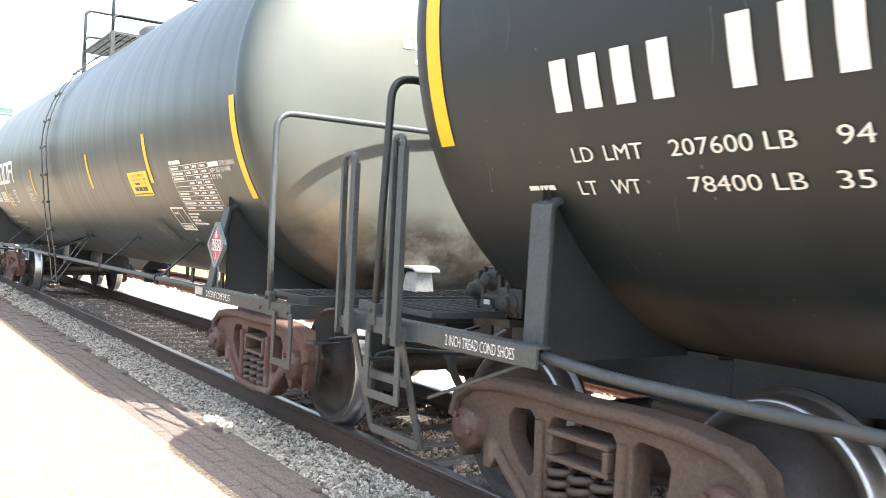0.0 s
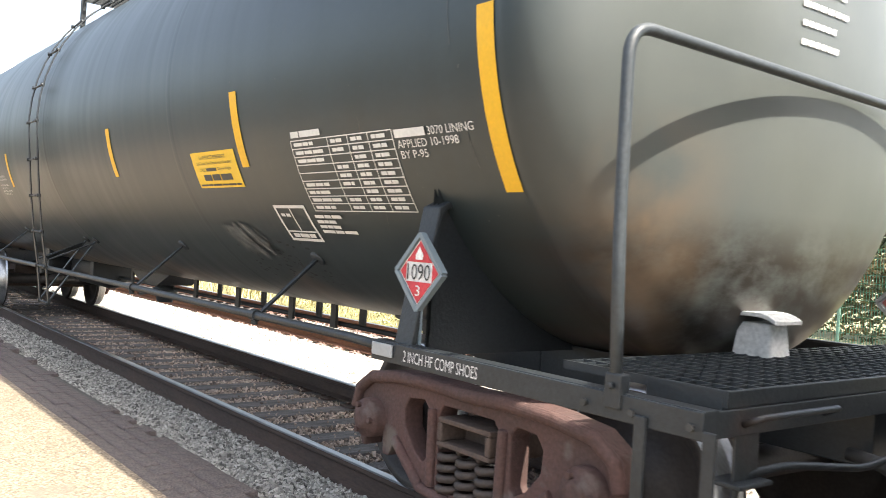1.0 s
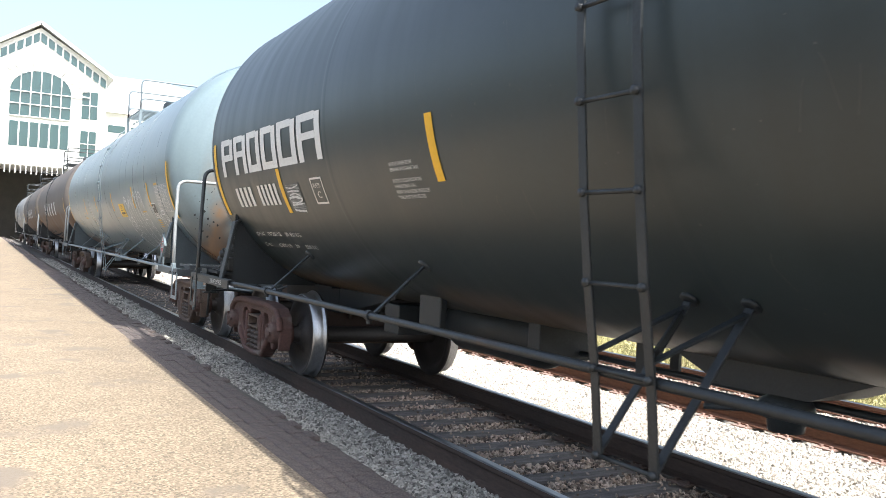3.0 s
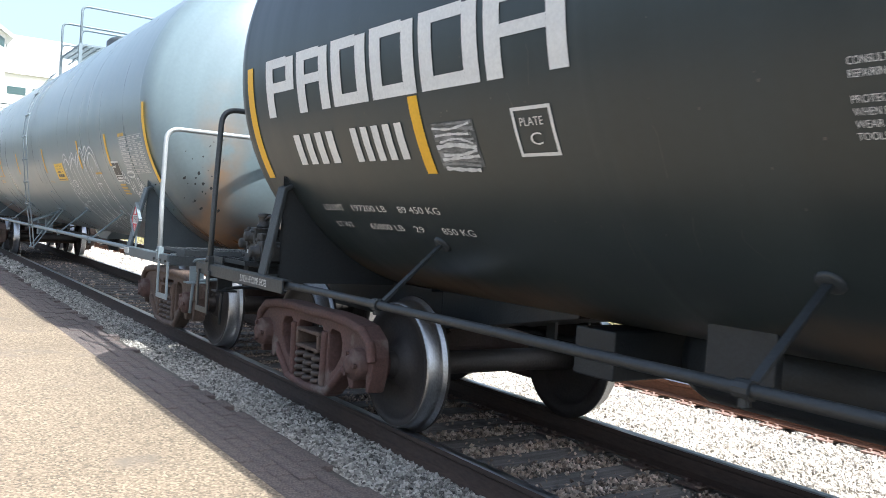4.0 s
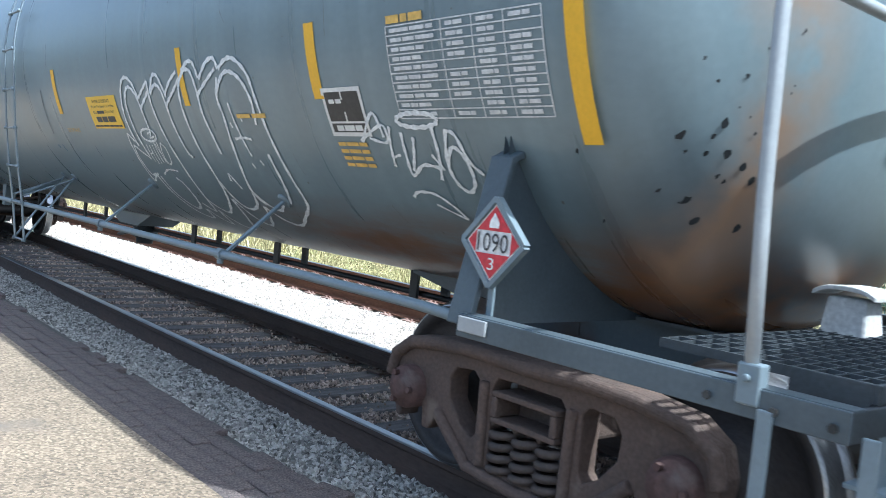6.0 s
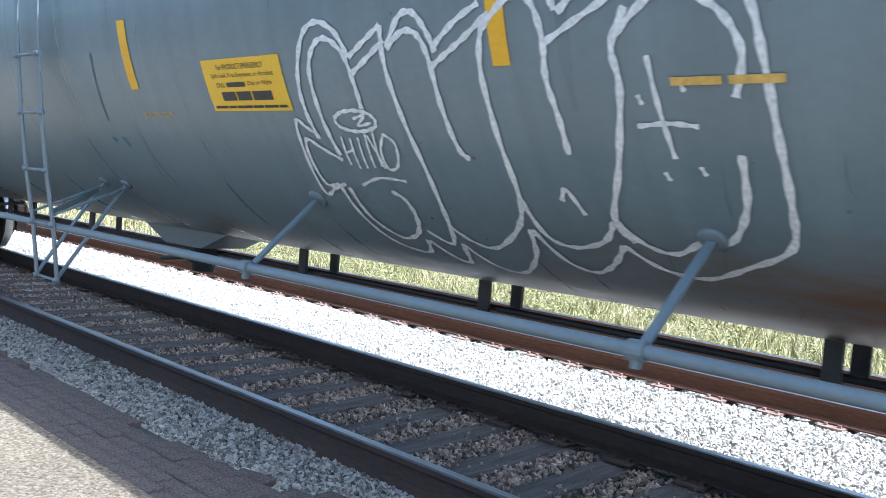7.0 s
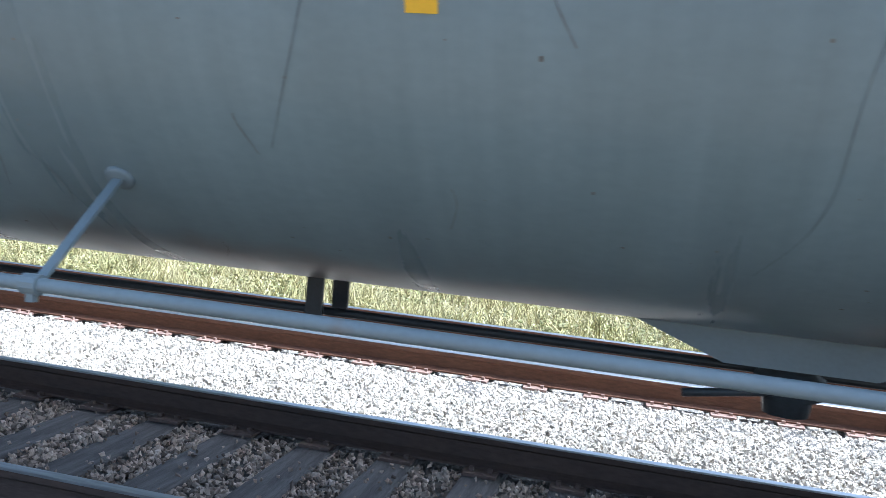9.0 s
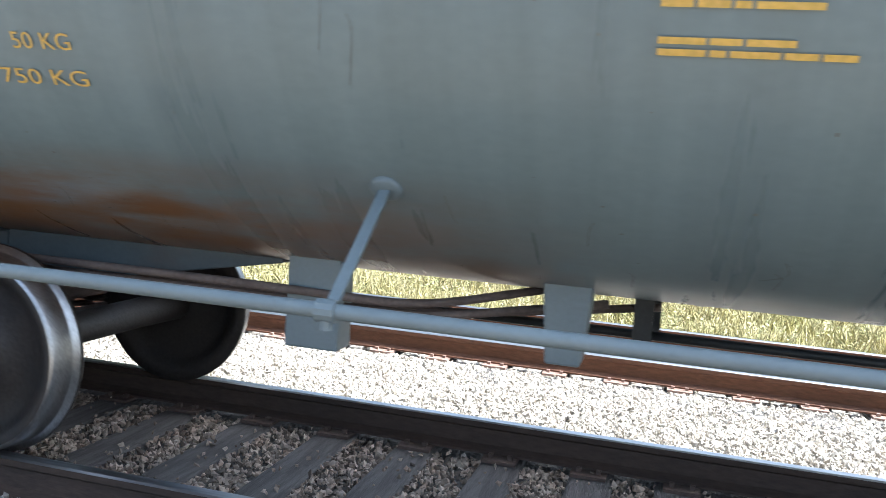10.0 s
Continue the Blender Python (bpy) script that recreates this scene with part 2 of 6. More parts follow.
M["wheel_face"] = material("oiled_wheel_steel", (0.032, 0.030, 0.030), (0.050, 0.042, 0.038), 0.6, 0.2, 6, 60, 0.3)
M["tread"] = material("worn_wheel_tread", (0.50, 0.51, 0.53), (0.34, 0.345, 0.35), 0.36, 1.0, 8, 90, 0.05)
M["spring"] = material("grimy_spring_steel", (0.05, 0.042, 0.038), (0.085, 0.062, 0.05), 0.6, 0.2, 9, 60, 0.3)
M["pipe_metal"] = material("worn_grey_handrail_paint", (0.36, 0.38, 0.39), (0.28, 0.30, 0.31), 0.38, 0.1, 4, 60, 0.04, grainy=0.15)
M["yellow"] = material("yellow_reflective_tape", (0.80, 0.46, 0.012), (0.74, 0.42, 0.012), 0.45, 0, 3, 60, 0.03, grainy=0.15)
M["yellow_sign"] = material("yellow_decal_film", (0.82, 0.53, 0.012), (0.78, 0.49, 0.015), 0.4, 0, 3, 50, 0.03, grainy=0.12)
M["ochre"] = material("faded_yellow_stencil_paint", (0.74, 0.48, 0.10), (0.60, 0.40, 0.11), 0.6, 0, 30, 60, 0.03, 0.3)
M["white"] = material("white_stencil_paint", (0.74, 0.74, 0.71), (0.66, 0.66, 0.64), 0.55, 0, 5, 60, 0.05, 0.4, grainy=0.2)
M["thin_white"] = material("worn_white_stencil_paint", (0.68, 0.69, 0.68), (0.54, 0.55, 0.55), 0.6, 0, 25, 60, 0.05, 0.3, grainy=0.3)
M["spray"] = material("white_spray_paint", (0.80, 0.82, 0.82), (0.68, 0.71, 0.72), 0.6, 0, 12, 60, 0.05, 0.4)
M["ink"] = material("black_print", (0.03, 0.03, 0.03), (0.045, 0.045, 0.045), 0.5, 0, 10, 50, 0.0)
M["chip_pale"] = material("pale_paint_chip", (0.12, 0.12, 0.11), (0.06, 0.06, 0.06), 0.6, 0, 12, 60, 0.0)
M["chip_dark"] = material("dark_rust_chip", (0.12, 0.10, 0.085), (0.15, 0.15, 0.15), 0.6, 0, 12, 60, 0.0)
M["scuff"] = material("grey_smeared_paint", (0.30, 0.31, 0.31), (0.12, 0.125, 0.125), 0.6, 0, 9, 60, 0.05, 0.25, (1, 1, 3))
M["faint_scuff"] = material("faint_grey_scuff", (0.135, 0.145, 0.145), (0.060, 0.068, 0.069), 0.6, 0, 9, 60, 0.05, 0.25)
M["grimy"] = material("oily_grey_brown_casting", (0.060, 0.059, 0.054), (0.030, 0.031, 0.031), 0.6, 0, 7, 50, 0.5, stain=(0.02, 0.02, 0.019), stain_cut=0.55, stain_scale=5)
M["placard_red"] = material("red_placard_film", (0.55, 0.035, 0.05), (0.45, 0.03, 0.04), 0.4, 0, 8, 60, 0.02)
# Paler red for the far placards: sunlight through the film put into colour.
M["placard_sunlit"] = material("sunlit_placard_film", (0.72, 0.25, 0.22), (0.66, 0.20, 0.18), 0.4, 0, 8, 60, 0.02)
M["placard_white"] = material("white_placard_film", (0.78, 0.78, 0.76), (0.70, 0.70, 0.68), 0.4, 0, 8, 60, 0.02)
M["rod"] = material("dusty_brown_rod", (0.17, 0.135, 0.12), (0.10, 0.075, 0.065), 0.8, 0, 9, 60, 0.3)
M["blue_paint"] = material("blue_touch_up_paint", (0.025, 0.11, 0.19), (0.05, 0.14, 0.21), 0.55, 0, 20, 60, 0.0)
M["black_rubber"] = material("black_rubber_hose", (0.02, 0.02, 0.02), (0.035, 0.035, 0.035), 0.7, 0, 8, 60, 0.1)
M["pale_paint"] = material("chalky_white_cast_paint", (0.62, 0.62, 0.60), (0.48, 0.48, 0.46), 0.6, 0, 5, 50, 0.1)
M["rail_rust"] = material("brown_rusted_rail", (0.070, 0.044, 0.032), (0.045, 0.032, 0.026), 0.85, 0, 5, 60, 0.4, stretch=(0.3, 1, 1))
M["rail_red"] = material("orange_brown_rusted_rail", (0.155, 0.070, 0.040), (0.11, 0.052, 0.032), 0.88, 0, 4, 60, 0.4, stretch=(0.3, 1, 1))
M["rail_top"] = material("polished_rail_head", (0.46, 0.47, 0.48), (0.32, 0.32, 0.32), 0.34, 1.0, 3, 60, 0.05, stretch=(0.1, 1, 1))
M["tie"] = material("weathered_grey_creosote_timber", (0.075, 0.066, 0.062), (0.20, 0.185, 0.175), 0.9, 0, 2.5, 26, 1.0, stretch=(8, 0.7, 2), spread=0.4, dist=0.02)
M["tie_plate"] = material("rusty_tie_plate", (0.12, 0.08, 0.062), (0.085, 0.06, 0.05), 0.85, 0, 6, 60, 0.3)
M["pale_plate"] = material("pink_grey_dusty_tie_plate", (0.36, 0.25, 0.21), (0.26, 0.17, 0.14), 0.85, 0, 6, 60, 0.3)
M["ballast_bed"] = material("ballast_bed", (0.085, 0.078, 0.07), (0.14, 0.13, 0.118), 0.95, 0, 12, 45, 1.0, 0.5, dist=0.05)
# Ballast past the train's shadow edge, its sunlight put into a paler colour.
M["sunlit_bed"] = material("sunlit_stone_bed", (0.54, 0.50, 0.45), (0.42, 0.385, 0.34), 0.95, 0, 14, 45, 1.0, 0.5, dist=0.05)
M["stone_grey"] = material("grey_ballast_stone", (0.40, 0.385, 0.35), (0.22, 0.205, 0.18), 0.9, 0, 14, 60, 0.4, island=0.75)
M["stone_brown"] = material("brown_ballast_stone", (0.24, 0.165, 0.115), (0.40, 0.345, 0.29), 0.9, 0, 9, 60, 0.4, island=0.75)
M["stone_sunlit"] = material("sunlit_stone_ballast", (0.60, 0.555, 0.50), (0.46, 0.41, 0.35), 0.9, 0, 9, 60, 0.4, island=0.35)
M["concrete"] = material("washed_aggregate_concrete", (0.285, 0.224, 0.155), (0.205, 0.160, 0.112), 0.9, 0, 1.1, 55, 1.0, 0.6, grainy=0.7, stain=(0.18, 0.148, 0.115), stain_cut=0.58, stain_scale=1.6, dist=0.008, pebble=75)
M["asphalt"] = material("added_dark_asphalt", (0.05, 0.05, 0.052), (0.075, 0.073, 0.07), 0.9, 0, 1.5, 60, 0.5, pebble=90)
M["brick"] = material("worn_red_grey_paver", (0.140, 0.110, 0.099), (0.085, 0.073, 0.070), 0.9, 0, 7, 60, 0.6, pebble=120)
M["earth"] = material("dry_earth_and_stubble", (0.30, 0.27, 0.17), (0.22, 0.21, 0.11), 0.95, 0, 0.8, 14, 0.8, dist=0.05)
M["grass"] = material("dry_yellow_green_grass", (0.32, 0.30, 0.12), (0.48, 0.41, 0.23), 0.8, 0, 0.9, 8, 0, 0.4, island=0.5)
M["leaf"] = material("dark_glossy_broad_leaf", (0.10, 0.150, 0.08), (0.165, 0.21, 0.115), 0.33, 0, 0.8, 6, 0, 0.5, island=0.6)
M["crack"] = material("dark_drip_mark", (0.11, 0.135, 0.15), (0.14, 0.17, 0.185), 0.6, 0, 9, 60, 0.0)
M["hedge"] = material("hedge_leaf_green_and_rust", (0.075, 0.095, 0.038), (0.18, 0.115, 0.05), 0.6, 0, 1.6, 6, 0, 0.25, island=0.55)
M["weed"] = material("pale_green_weed_leaf", (0.26, 0.28, 0.105), (0.43, 0.39, 0.20), 0.7, 0, 1.3, 6, 0, 0.4, island=0.5)
M["bark"] = material("grey_brown_bark", (0.12, 0.095, 0.07), (0.08, 0.065, 0.05), 0.9, 0, 6, 30, 0.8, stretch=(1, 1, 0.2), dist=0.03)
M["fence"] = material("green_coated_wire", (0.05, 0.16, 0.11), (0.065, 0.19, 0.13), 0.5, 0, 6, 40, 0.0)
M["fence_post"] = material("pale_green_coated_post", (0.20, 0.36, 0.29), (0.16, 0.30, 0.24), 0.45, 0, 6, 40, 0.05)
M["stucco"] = material("white_painted_facade", (0.80, 0.80, 0.78), (0.74, 0.74, 0.72), 0.8, 0, 0.3, 20, 0.1)
M["roof_metal"] = material("pale_standing_seam_roof", (0.68, 0.69, 0.69), (0.60, 0.61, 0.62), 0.5, 0.1, 0.5, 20, 0.05)
M["dark_inside"] = material("passage_shade", (0.06, 0.058, 0.052), (0.09, 0.085, 0.075), 0.9, 0, 1, 20, 0.2)


def glass_material():
    m = bpy.data.materials.new("green_tinted_window_glass")
    m.use_nodes = True
    b = m.node_tree.nodes["Principled BSDF"]
    b.inputs["Base Color"].default_value = (0.035, 0.075, 0.08, 1)
    b.inputs["Roughness"].default_value, b.inputs["Metallic"].default_value = 0.08, 0.0
    b.inputs["Specular IOR Level"].default_value = 0.9
    return m


M["glass"] = glass_material()


# ---- building blocks ----
def part(name, bm, mat, parent=None, label="", smooth=False, bevel=0.0, at=None):
    """One bmesh as one mesh object, under a thing or a part."""
    me = bpy.data.meshes.new(name)
    bm.normal_update()
    bm.to_mesh(me)
    bm.free()
    for one in (mat if isinstance(mat, (list, tuple)) else [mat]):
        me.materials.append(one)
    if smooth:
        me.shade_smooth()
    ob = new(name, me)
    if parent:
        ob.parent = parent
    if at is not None:
        ob.matrix_basis = at
    if label:
        ob["label"] = label
    if bevel:
        mod = ob.modifiers.new("edge", "BEVEL")
        mod.width, mod.segments, mod.limit_method, mod.angle_limit = bevel, 2, "ANGLE", radians(35)
    return ob


def again(name, ob, parent, at):
    """The same mesh once more, as an object of its own."""
    o = new(name, ob.data)
    o.parent, o.matrix_basis = parent, at
    if "label" in ob:
        o["label"] = ob["label"]
    for mod in ob.modifiers:
        mm = o.modifiers.new("edge", "BEVEL")
        mm.width, mm.segments, mm.limit_method, mm.angle_limit = mod.width, mod.segments, "ANGLE", radians(35)
    return o


def empty(name, m):
    o = new(name)
    o.matrix_basis = m
    return o


def box(bm, x0, x1, y0, y1, z0, z1):
    v = [bm.verts.new(p) for p in ((x0, y0, z0), (x1, y0, z0), (x1, y1, z0), (x0, y1, z0), (x0, y0, z1), (x1, y0, z1), (x1, y1, z1), (x0, y1, z1))]
    for f in ((3, 2, 1, 0), (4, 5, 6, 7), (0, 1, 5, 4), (1, 2, 6, 5), (2, 3, 7, 6), (3, 0, 4, 7)):
        bm.faces.new([v[i] for i in f])
    return bm


def beam(bm, a, b, w, h, up=(0, 0, 1)):
    """A bar of rectangular section from a to b."""
    a, b = Vector(a), Vector(b)
    d = (b - a).normalized()
    s = d.cross(Vector(up))
    s = (s if s.length > 0.01 else d.cross(Vector((0, 1, 0)))).normalized()
    u = s.cross(d)
    v = [bm.verts.new(p + s * w / 2 * i + u * h / 2 * j) for p in (a, b) for i, j in ((-1, -1), (1, -1), (1, 1), (-1, 1))]
    for f in ((0, 1, 2, 3), (7, 6, 5, 4), (0, 4, 5, 1), (1, 5, 6, 2), (2, 6, 7, 3), (3, 7, 4, 0)):
        bm.faces.new([v[i] for i in f])
    return bm


def rounded(points, r, steps=5):
    """A line with its corners rounded."""
    pts = [Vector(p) for p in points]
    out = [pts[0]]
    for a, b, c in zip(pts, pts[1:], pts[2:]):
        k = min(r, (a - b).length * 0.45, (c - b).length * 0.45)
        p, q = b + (a - b).normalized() * k, b + (c - b).normalized() * k
        for i in range(steps + 1):
            t = i / steps
            out.append(p.lerp(b, t).lerp(b.lerp(q, t), t))
    return out + [pts[-1]]


def tube(bm, points, r, seg=10):
    """A round bar swept along a line."""
    pts = [Vector(p) for p in points]
    ref = None
    rings = []
    for i, p in enumerate(pts):
        d = (pts[min(i + 1, len(pts) - 1)] - pts[max(i - 1, 0)]).normalized()
        if ref is None:
            ref = d.orthogonal().normalized()
        ref = (ref - d * ref.dot(d)).normalized()
        o = d.cross(ref)
        rings.append([bm.verts.new(p + ref * r * math.cos(2 * math.pi * k / seg) + o * r * math.sin(2 * math.pi * k / seg)) for k in range(seg)])
    for a, b in zip(rings, rings[1:]):
        for k in range(seg):
            bm.faces.new((a[k], a[(k + 1) % seg], b[(k + 1) % seg], b[k]))
    bm.faces.new(rings[0][::-1])
    bm.faces.new(rings[-1])
    return bm


def lathe(bm, profile, seg=48, axis="y", marks=()):
    """Turns (radius, along) pairs about an axis through the origin. marks: spans of the profile that take the second material."""
    rings = []
    for r, h in profile:
        ring = []
        for k in range(seg):
            c, s = r * math.cos(2 * math.pi * k / seg), r * math.sin(2 * math.pi * k / seg)
            ring.append(bm.verts.new({"y": (c, h, s), "x": (h, c, s), "z": (c, s, h)}[axis]))
        rings.append(ring)
    for i, (a, b) in enumerate(zip(rings, rings[1:])):
        for k in range(seg):
            f = bm.faces.new((a[k], a[(k + 1) % seg], b[(k + 1) % seg], b[k]))
            f.smooth = True
            f.material_index = 1 if i in marks else 0
    bm.faces.new(rings[0][::-1])
    bm.faces.new(rings[-1])
    bmesh.ops.recalc_face_normals(bm, faces=bm.faces)
    return bm


def cut_plate(bm, outer, holes, y0, y1):
    """An upright plate in x and z with holes through it."""
    edges = []
    for loop in (outer, *holes):
        v = [bm.verts.new((x, y0, z)) for x, z in loop]
        edges += [bm.edges.new((a, b)) for a, b in zip(v, v[1:] + v[:1])]
    faces = [g for g in bmesh.ops.triangle_fill(bm, edges=edges, use_beauty=True, use_dissolve=False)["geom"] if isinstance(g, bmesh.types.BMFace)]
    got = bmesh.ops.extrude_face_region(bm, geom=faces)["geom"]
    bmesh.ops.translate(bm, verts=[g for g in got if isinstance(g, bmesh.types.BMVert)], vec=(0, y1 - y0, 0))
    bmesh.ops.recalc_face_normals(bm, faces=bm.faces)
    return bm


def oval(cx, cz, rx, rz, n=12, power=2.6):
    out = []
    for k in range(n):
        c, s = math.cos(2 * math.pi * k / n), math.sin(2 * math.pi * k / n)
        out.append((cx + rx * math.copysign(abs(c) ** (2 / power), c), cz + rz * math.copysign(abs(s) ** (2 / power), s)))
    return out


RAD, AXIS = 1.549, 2.522   # tank radius and the height of its axis over the car's datum
LIFT = 0.06                # the datum of a car body over the track's


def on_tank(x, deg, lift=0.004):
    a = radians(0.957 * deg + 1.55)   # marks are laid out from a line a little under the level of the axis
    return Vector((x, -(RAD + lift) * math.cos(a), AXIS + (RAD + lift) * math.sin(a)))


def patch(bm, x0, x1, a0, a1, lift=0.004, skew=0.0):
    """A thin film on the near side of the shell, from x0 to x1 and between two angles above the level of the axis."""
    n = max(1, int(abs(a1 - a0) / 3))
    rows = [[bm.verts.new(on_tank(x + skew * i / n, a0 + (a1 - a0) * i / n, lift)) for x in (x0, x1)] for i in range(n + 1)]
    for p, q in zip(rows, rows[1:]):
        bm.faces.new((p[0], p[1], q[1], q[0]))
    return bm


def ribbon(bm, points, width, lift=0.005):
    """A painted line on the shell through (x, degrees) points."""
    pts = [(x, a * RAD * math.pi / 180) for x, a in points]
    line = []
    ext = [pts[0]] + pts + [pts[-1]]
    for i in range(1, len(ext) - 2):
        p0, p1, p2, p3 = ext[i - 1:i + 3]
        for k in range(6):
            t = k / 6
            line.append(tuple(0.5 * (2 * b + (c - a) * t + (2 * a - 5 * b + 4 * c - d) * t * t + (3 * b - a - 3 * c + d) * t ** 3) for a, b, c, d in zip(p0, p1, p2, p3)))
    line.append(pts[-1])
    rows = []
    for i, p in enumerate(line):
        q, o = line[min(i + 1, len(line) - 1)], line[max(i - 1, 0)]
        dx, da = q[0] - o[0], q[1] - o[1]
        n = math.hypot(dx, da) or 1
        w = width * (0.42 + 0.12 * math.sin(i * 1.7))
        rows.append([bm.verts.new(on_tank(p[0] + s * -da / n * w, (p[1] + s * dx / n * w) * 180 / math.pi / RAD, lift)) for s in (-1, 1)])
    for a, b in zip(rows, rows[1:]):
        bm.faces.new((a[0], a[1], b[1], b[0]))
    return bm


def glyphs(text):
    """The outline mesh of a line of text: points in a unit box, and faces."""
    cu = bpy.data.curves.new("line", "FONT")
    cu.body, cu.resolution_u = text, 3
    ob = bpy.data.objects.new("line", cu)
    me = bpy.data.meshes.new_from_object(ob)
    pts = [(v.co.x, v.co.y) for v in me.vertices]
    faces = [tuple(p.vertices) for p in me.polygons]
    bpy.data.objects.remove(ob)
    bpy.data.curves.remove(cu)
    bpy.data.meshes.remove(me)
    x0, x1, y0, y1 = min(p[0] for p in pts), max(p[0] for p in pts), min(p[1] for p in pts), max(p[1] for p in pts)
    return [((x - x0) / (x1 - x0), (y - y0) / (y1 - y0)) for x, y in pts], faces


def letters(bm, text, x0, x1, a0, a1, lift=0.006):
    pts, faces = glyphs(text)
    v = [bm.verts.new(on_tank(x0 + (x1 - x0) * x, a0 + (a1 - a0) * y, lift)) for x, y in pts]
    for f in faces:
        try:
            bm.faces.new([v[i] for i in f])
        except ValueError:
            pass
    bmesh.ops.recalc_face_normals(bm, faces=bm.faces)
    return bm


def flat_letters(bm, text, x0, x1, y, z0, z1):
    pts, faces = glyphs(text)
    v = [bm.verts.new((x0 + (x1 - x0) * a, y, z0 + (z1 - z0) * b)) for a, b in pts]
    for f in faces:
        bm.faces.new([v[i] for i in f])
    return bm


def bars(bm, x0, x1, a0, a1, widths, lift=0.006, gap=0.25):
    """Unreadable or withheld writing: a row of plain bars."""
    total = sum(widths) + gap * (len(widths) - 1)
    u, k = x0, (x1 - x0) / total
    for w in widths:
        patch(bm, u, u + w * k, a0, a1, lift)
        u += (w + gap) * k
    return bm


# ---- ground and tracks ----
def slab(name, x0, x1, y0, y1, z0, z1, mat, label, category, kind="structure"):
    return tagged(part(name, box(bmesh.new(), x0, x1, y0, y1, z0, z1), mat), label, category, "", kind)


slab("ground", -1800, 1800, -1800, 1800, -0.6, -0.14, M["earth"], "flat ground of dry earth and short stubble", "ground")
slab("pavement", -170, 60, -8, -1.97, -0.1, 0.15, M["concrete"], "pale washed aggregate concrete walkway beside the track", "pavement")
# Unseen strip behind the camera, added dark so less light bounces onto the tanks.
slab("road", -170, 60, -60, -8, -0.1, 0.10, M["asphalt"], "unseen asphalt added behind the camera, dark to cut bounced light", "road")
slab("ballast_bed", -170, 60, -1.97, 1.05, -0.1, -0.035, M["ballast_bed"], "bed of brown and grey crushed stone under the track", "ballast")
slab("sunlit_ballast_bed", -170, 60, 1.05, 5.0, -0.1, -0.032, M["sunlit_bed"], "ballast between the two tracks, its sunlight put into a paler colour", "ballast")

RAIL = [(-0.07, 0), (0.07, 0), (0.07, 0.012), (0.012, 0.035), (0.010, 0.115), (0.034, 0.130), (0.036, 0.158), (0.026, 0.165), (-0.026, 0.165), (-0.036, 0.158), (-0.034, 0.130), (-0.010, 0.115), (-0.012, 0.035), (-0.07, 0.012)]


def rail(bm):
    a = [bm.verts.new((-150, y, z)) for y, z in RAIL]
    b = [bm.verts.new((45, y, z)) for y, z in RAIL]
    n = len(RAIL)
    for i in range(n):
        f = bm.faces.new((a[i], b[i], b[(i + 1) % n], a[(i + 1) % n]))
        f.material_index = 1 if i in (6, 7, 8) else 0
    bm.faces.new(a)
    bm.faces.new(b[::-1])
    bmesh.ops.recalc_face_normals(bm, faces=bm.faces)
    return bm


PITCH, FIRST = 0.46, -1.2
rng = random.Random(7)


def track(name, yc, rail_mat, plate_mat, label):
    base = tagged(empty(name, pose(0, yc, 0)), label, "railway track", "", "structure")
    first = part("rail", rail(bmesh.new()), [rail_mat, M["rail_top"]], base, at=pose(0, -0.75, 0.018))
    again("rail", first, base, pose(0, 0.75, 0.018))
    tie = bmesh.new()
    box(tie, -0.11, 0.11, -1.28, 1.28, -0.17, 0)
    bmesh.ops.bevel(tie, geom=tie.edges[:], offset=0.012, segments=1, affect="EDGES")
    tie = part("tie", tie, M["tie"], base, at=pose(FIRST, 0, 0))
    pl = bmesh.new()
    box(pl, -0.09, 0.09, -0.16, 0.16, 0, 0.016)
    for sx, sy in ((-0.05, -0.1), (0.05, 0.1), (-0.05, 0.1), (0.05, -0.1)):
        box(pl, sx - 0.012, sx + 0.012, sy - 0.014, sy + 0.014, 0.016, 0.036)
    plate = part("tie_plate", pl, plate_mat, base, at=pose(FIRST, -0.75, 0.002))
    for k in range(-110, 12):
        x = FIRST + PITCH * k
        if k:
            again("tie", tie, base, pose(x + rng.uniform(-0.02, 0.02), rng.uniform(-0.04, 0.04), rng.uniform(-0.008, 0.002), 0, 0, rng.uniform(-1.2, 1.2)))
        if -32 < k < 10:
            for y in (-0.75, 0.75):
                if k or y > 0:
                    again("tie_plate", plate, base, pose(x, y, 0.002))
    return base


track("track_near", 0.0, M["rail_rust"], M["tie_plate"], "worn track with polished rail heads on old timber ties")
track("track_far", 3.60, M["rail_red"], M["pale_plate"], "rust-red second track with dusty tie plates")


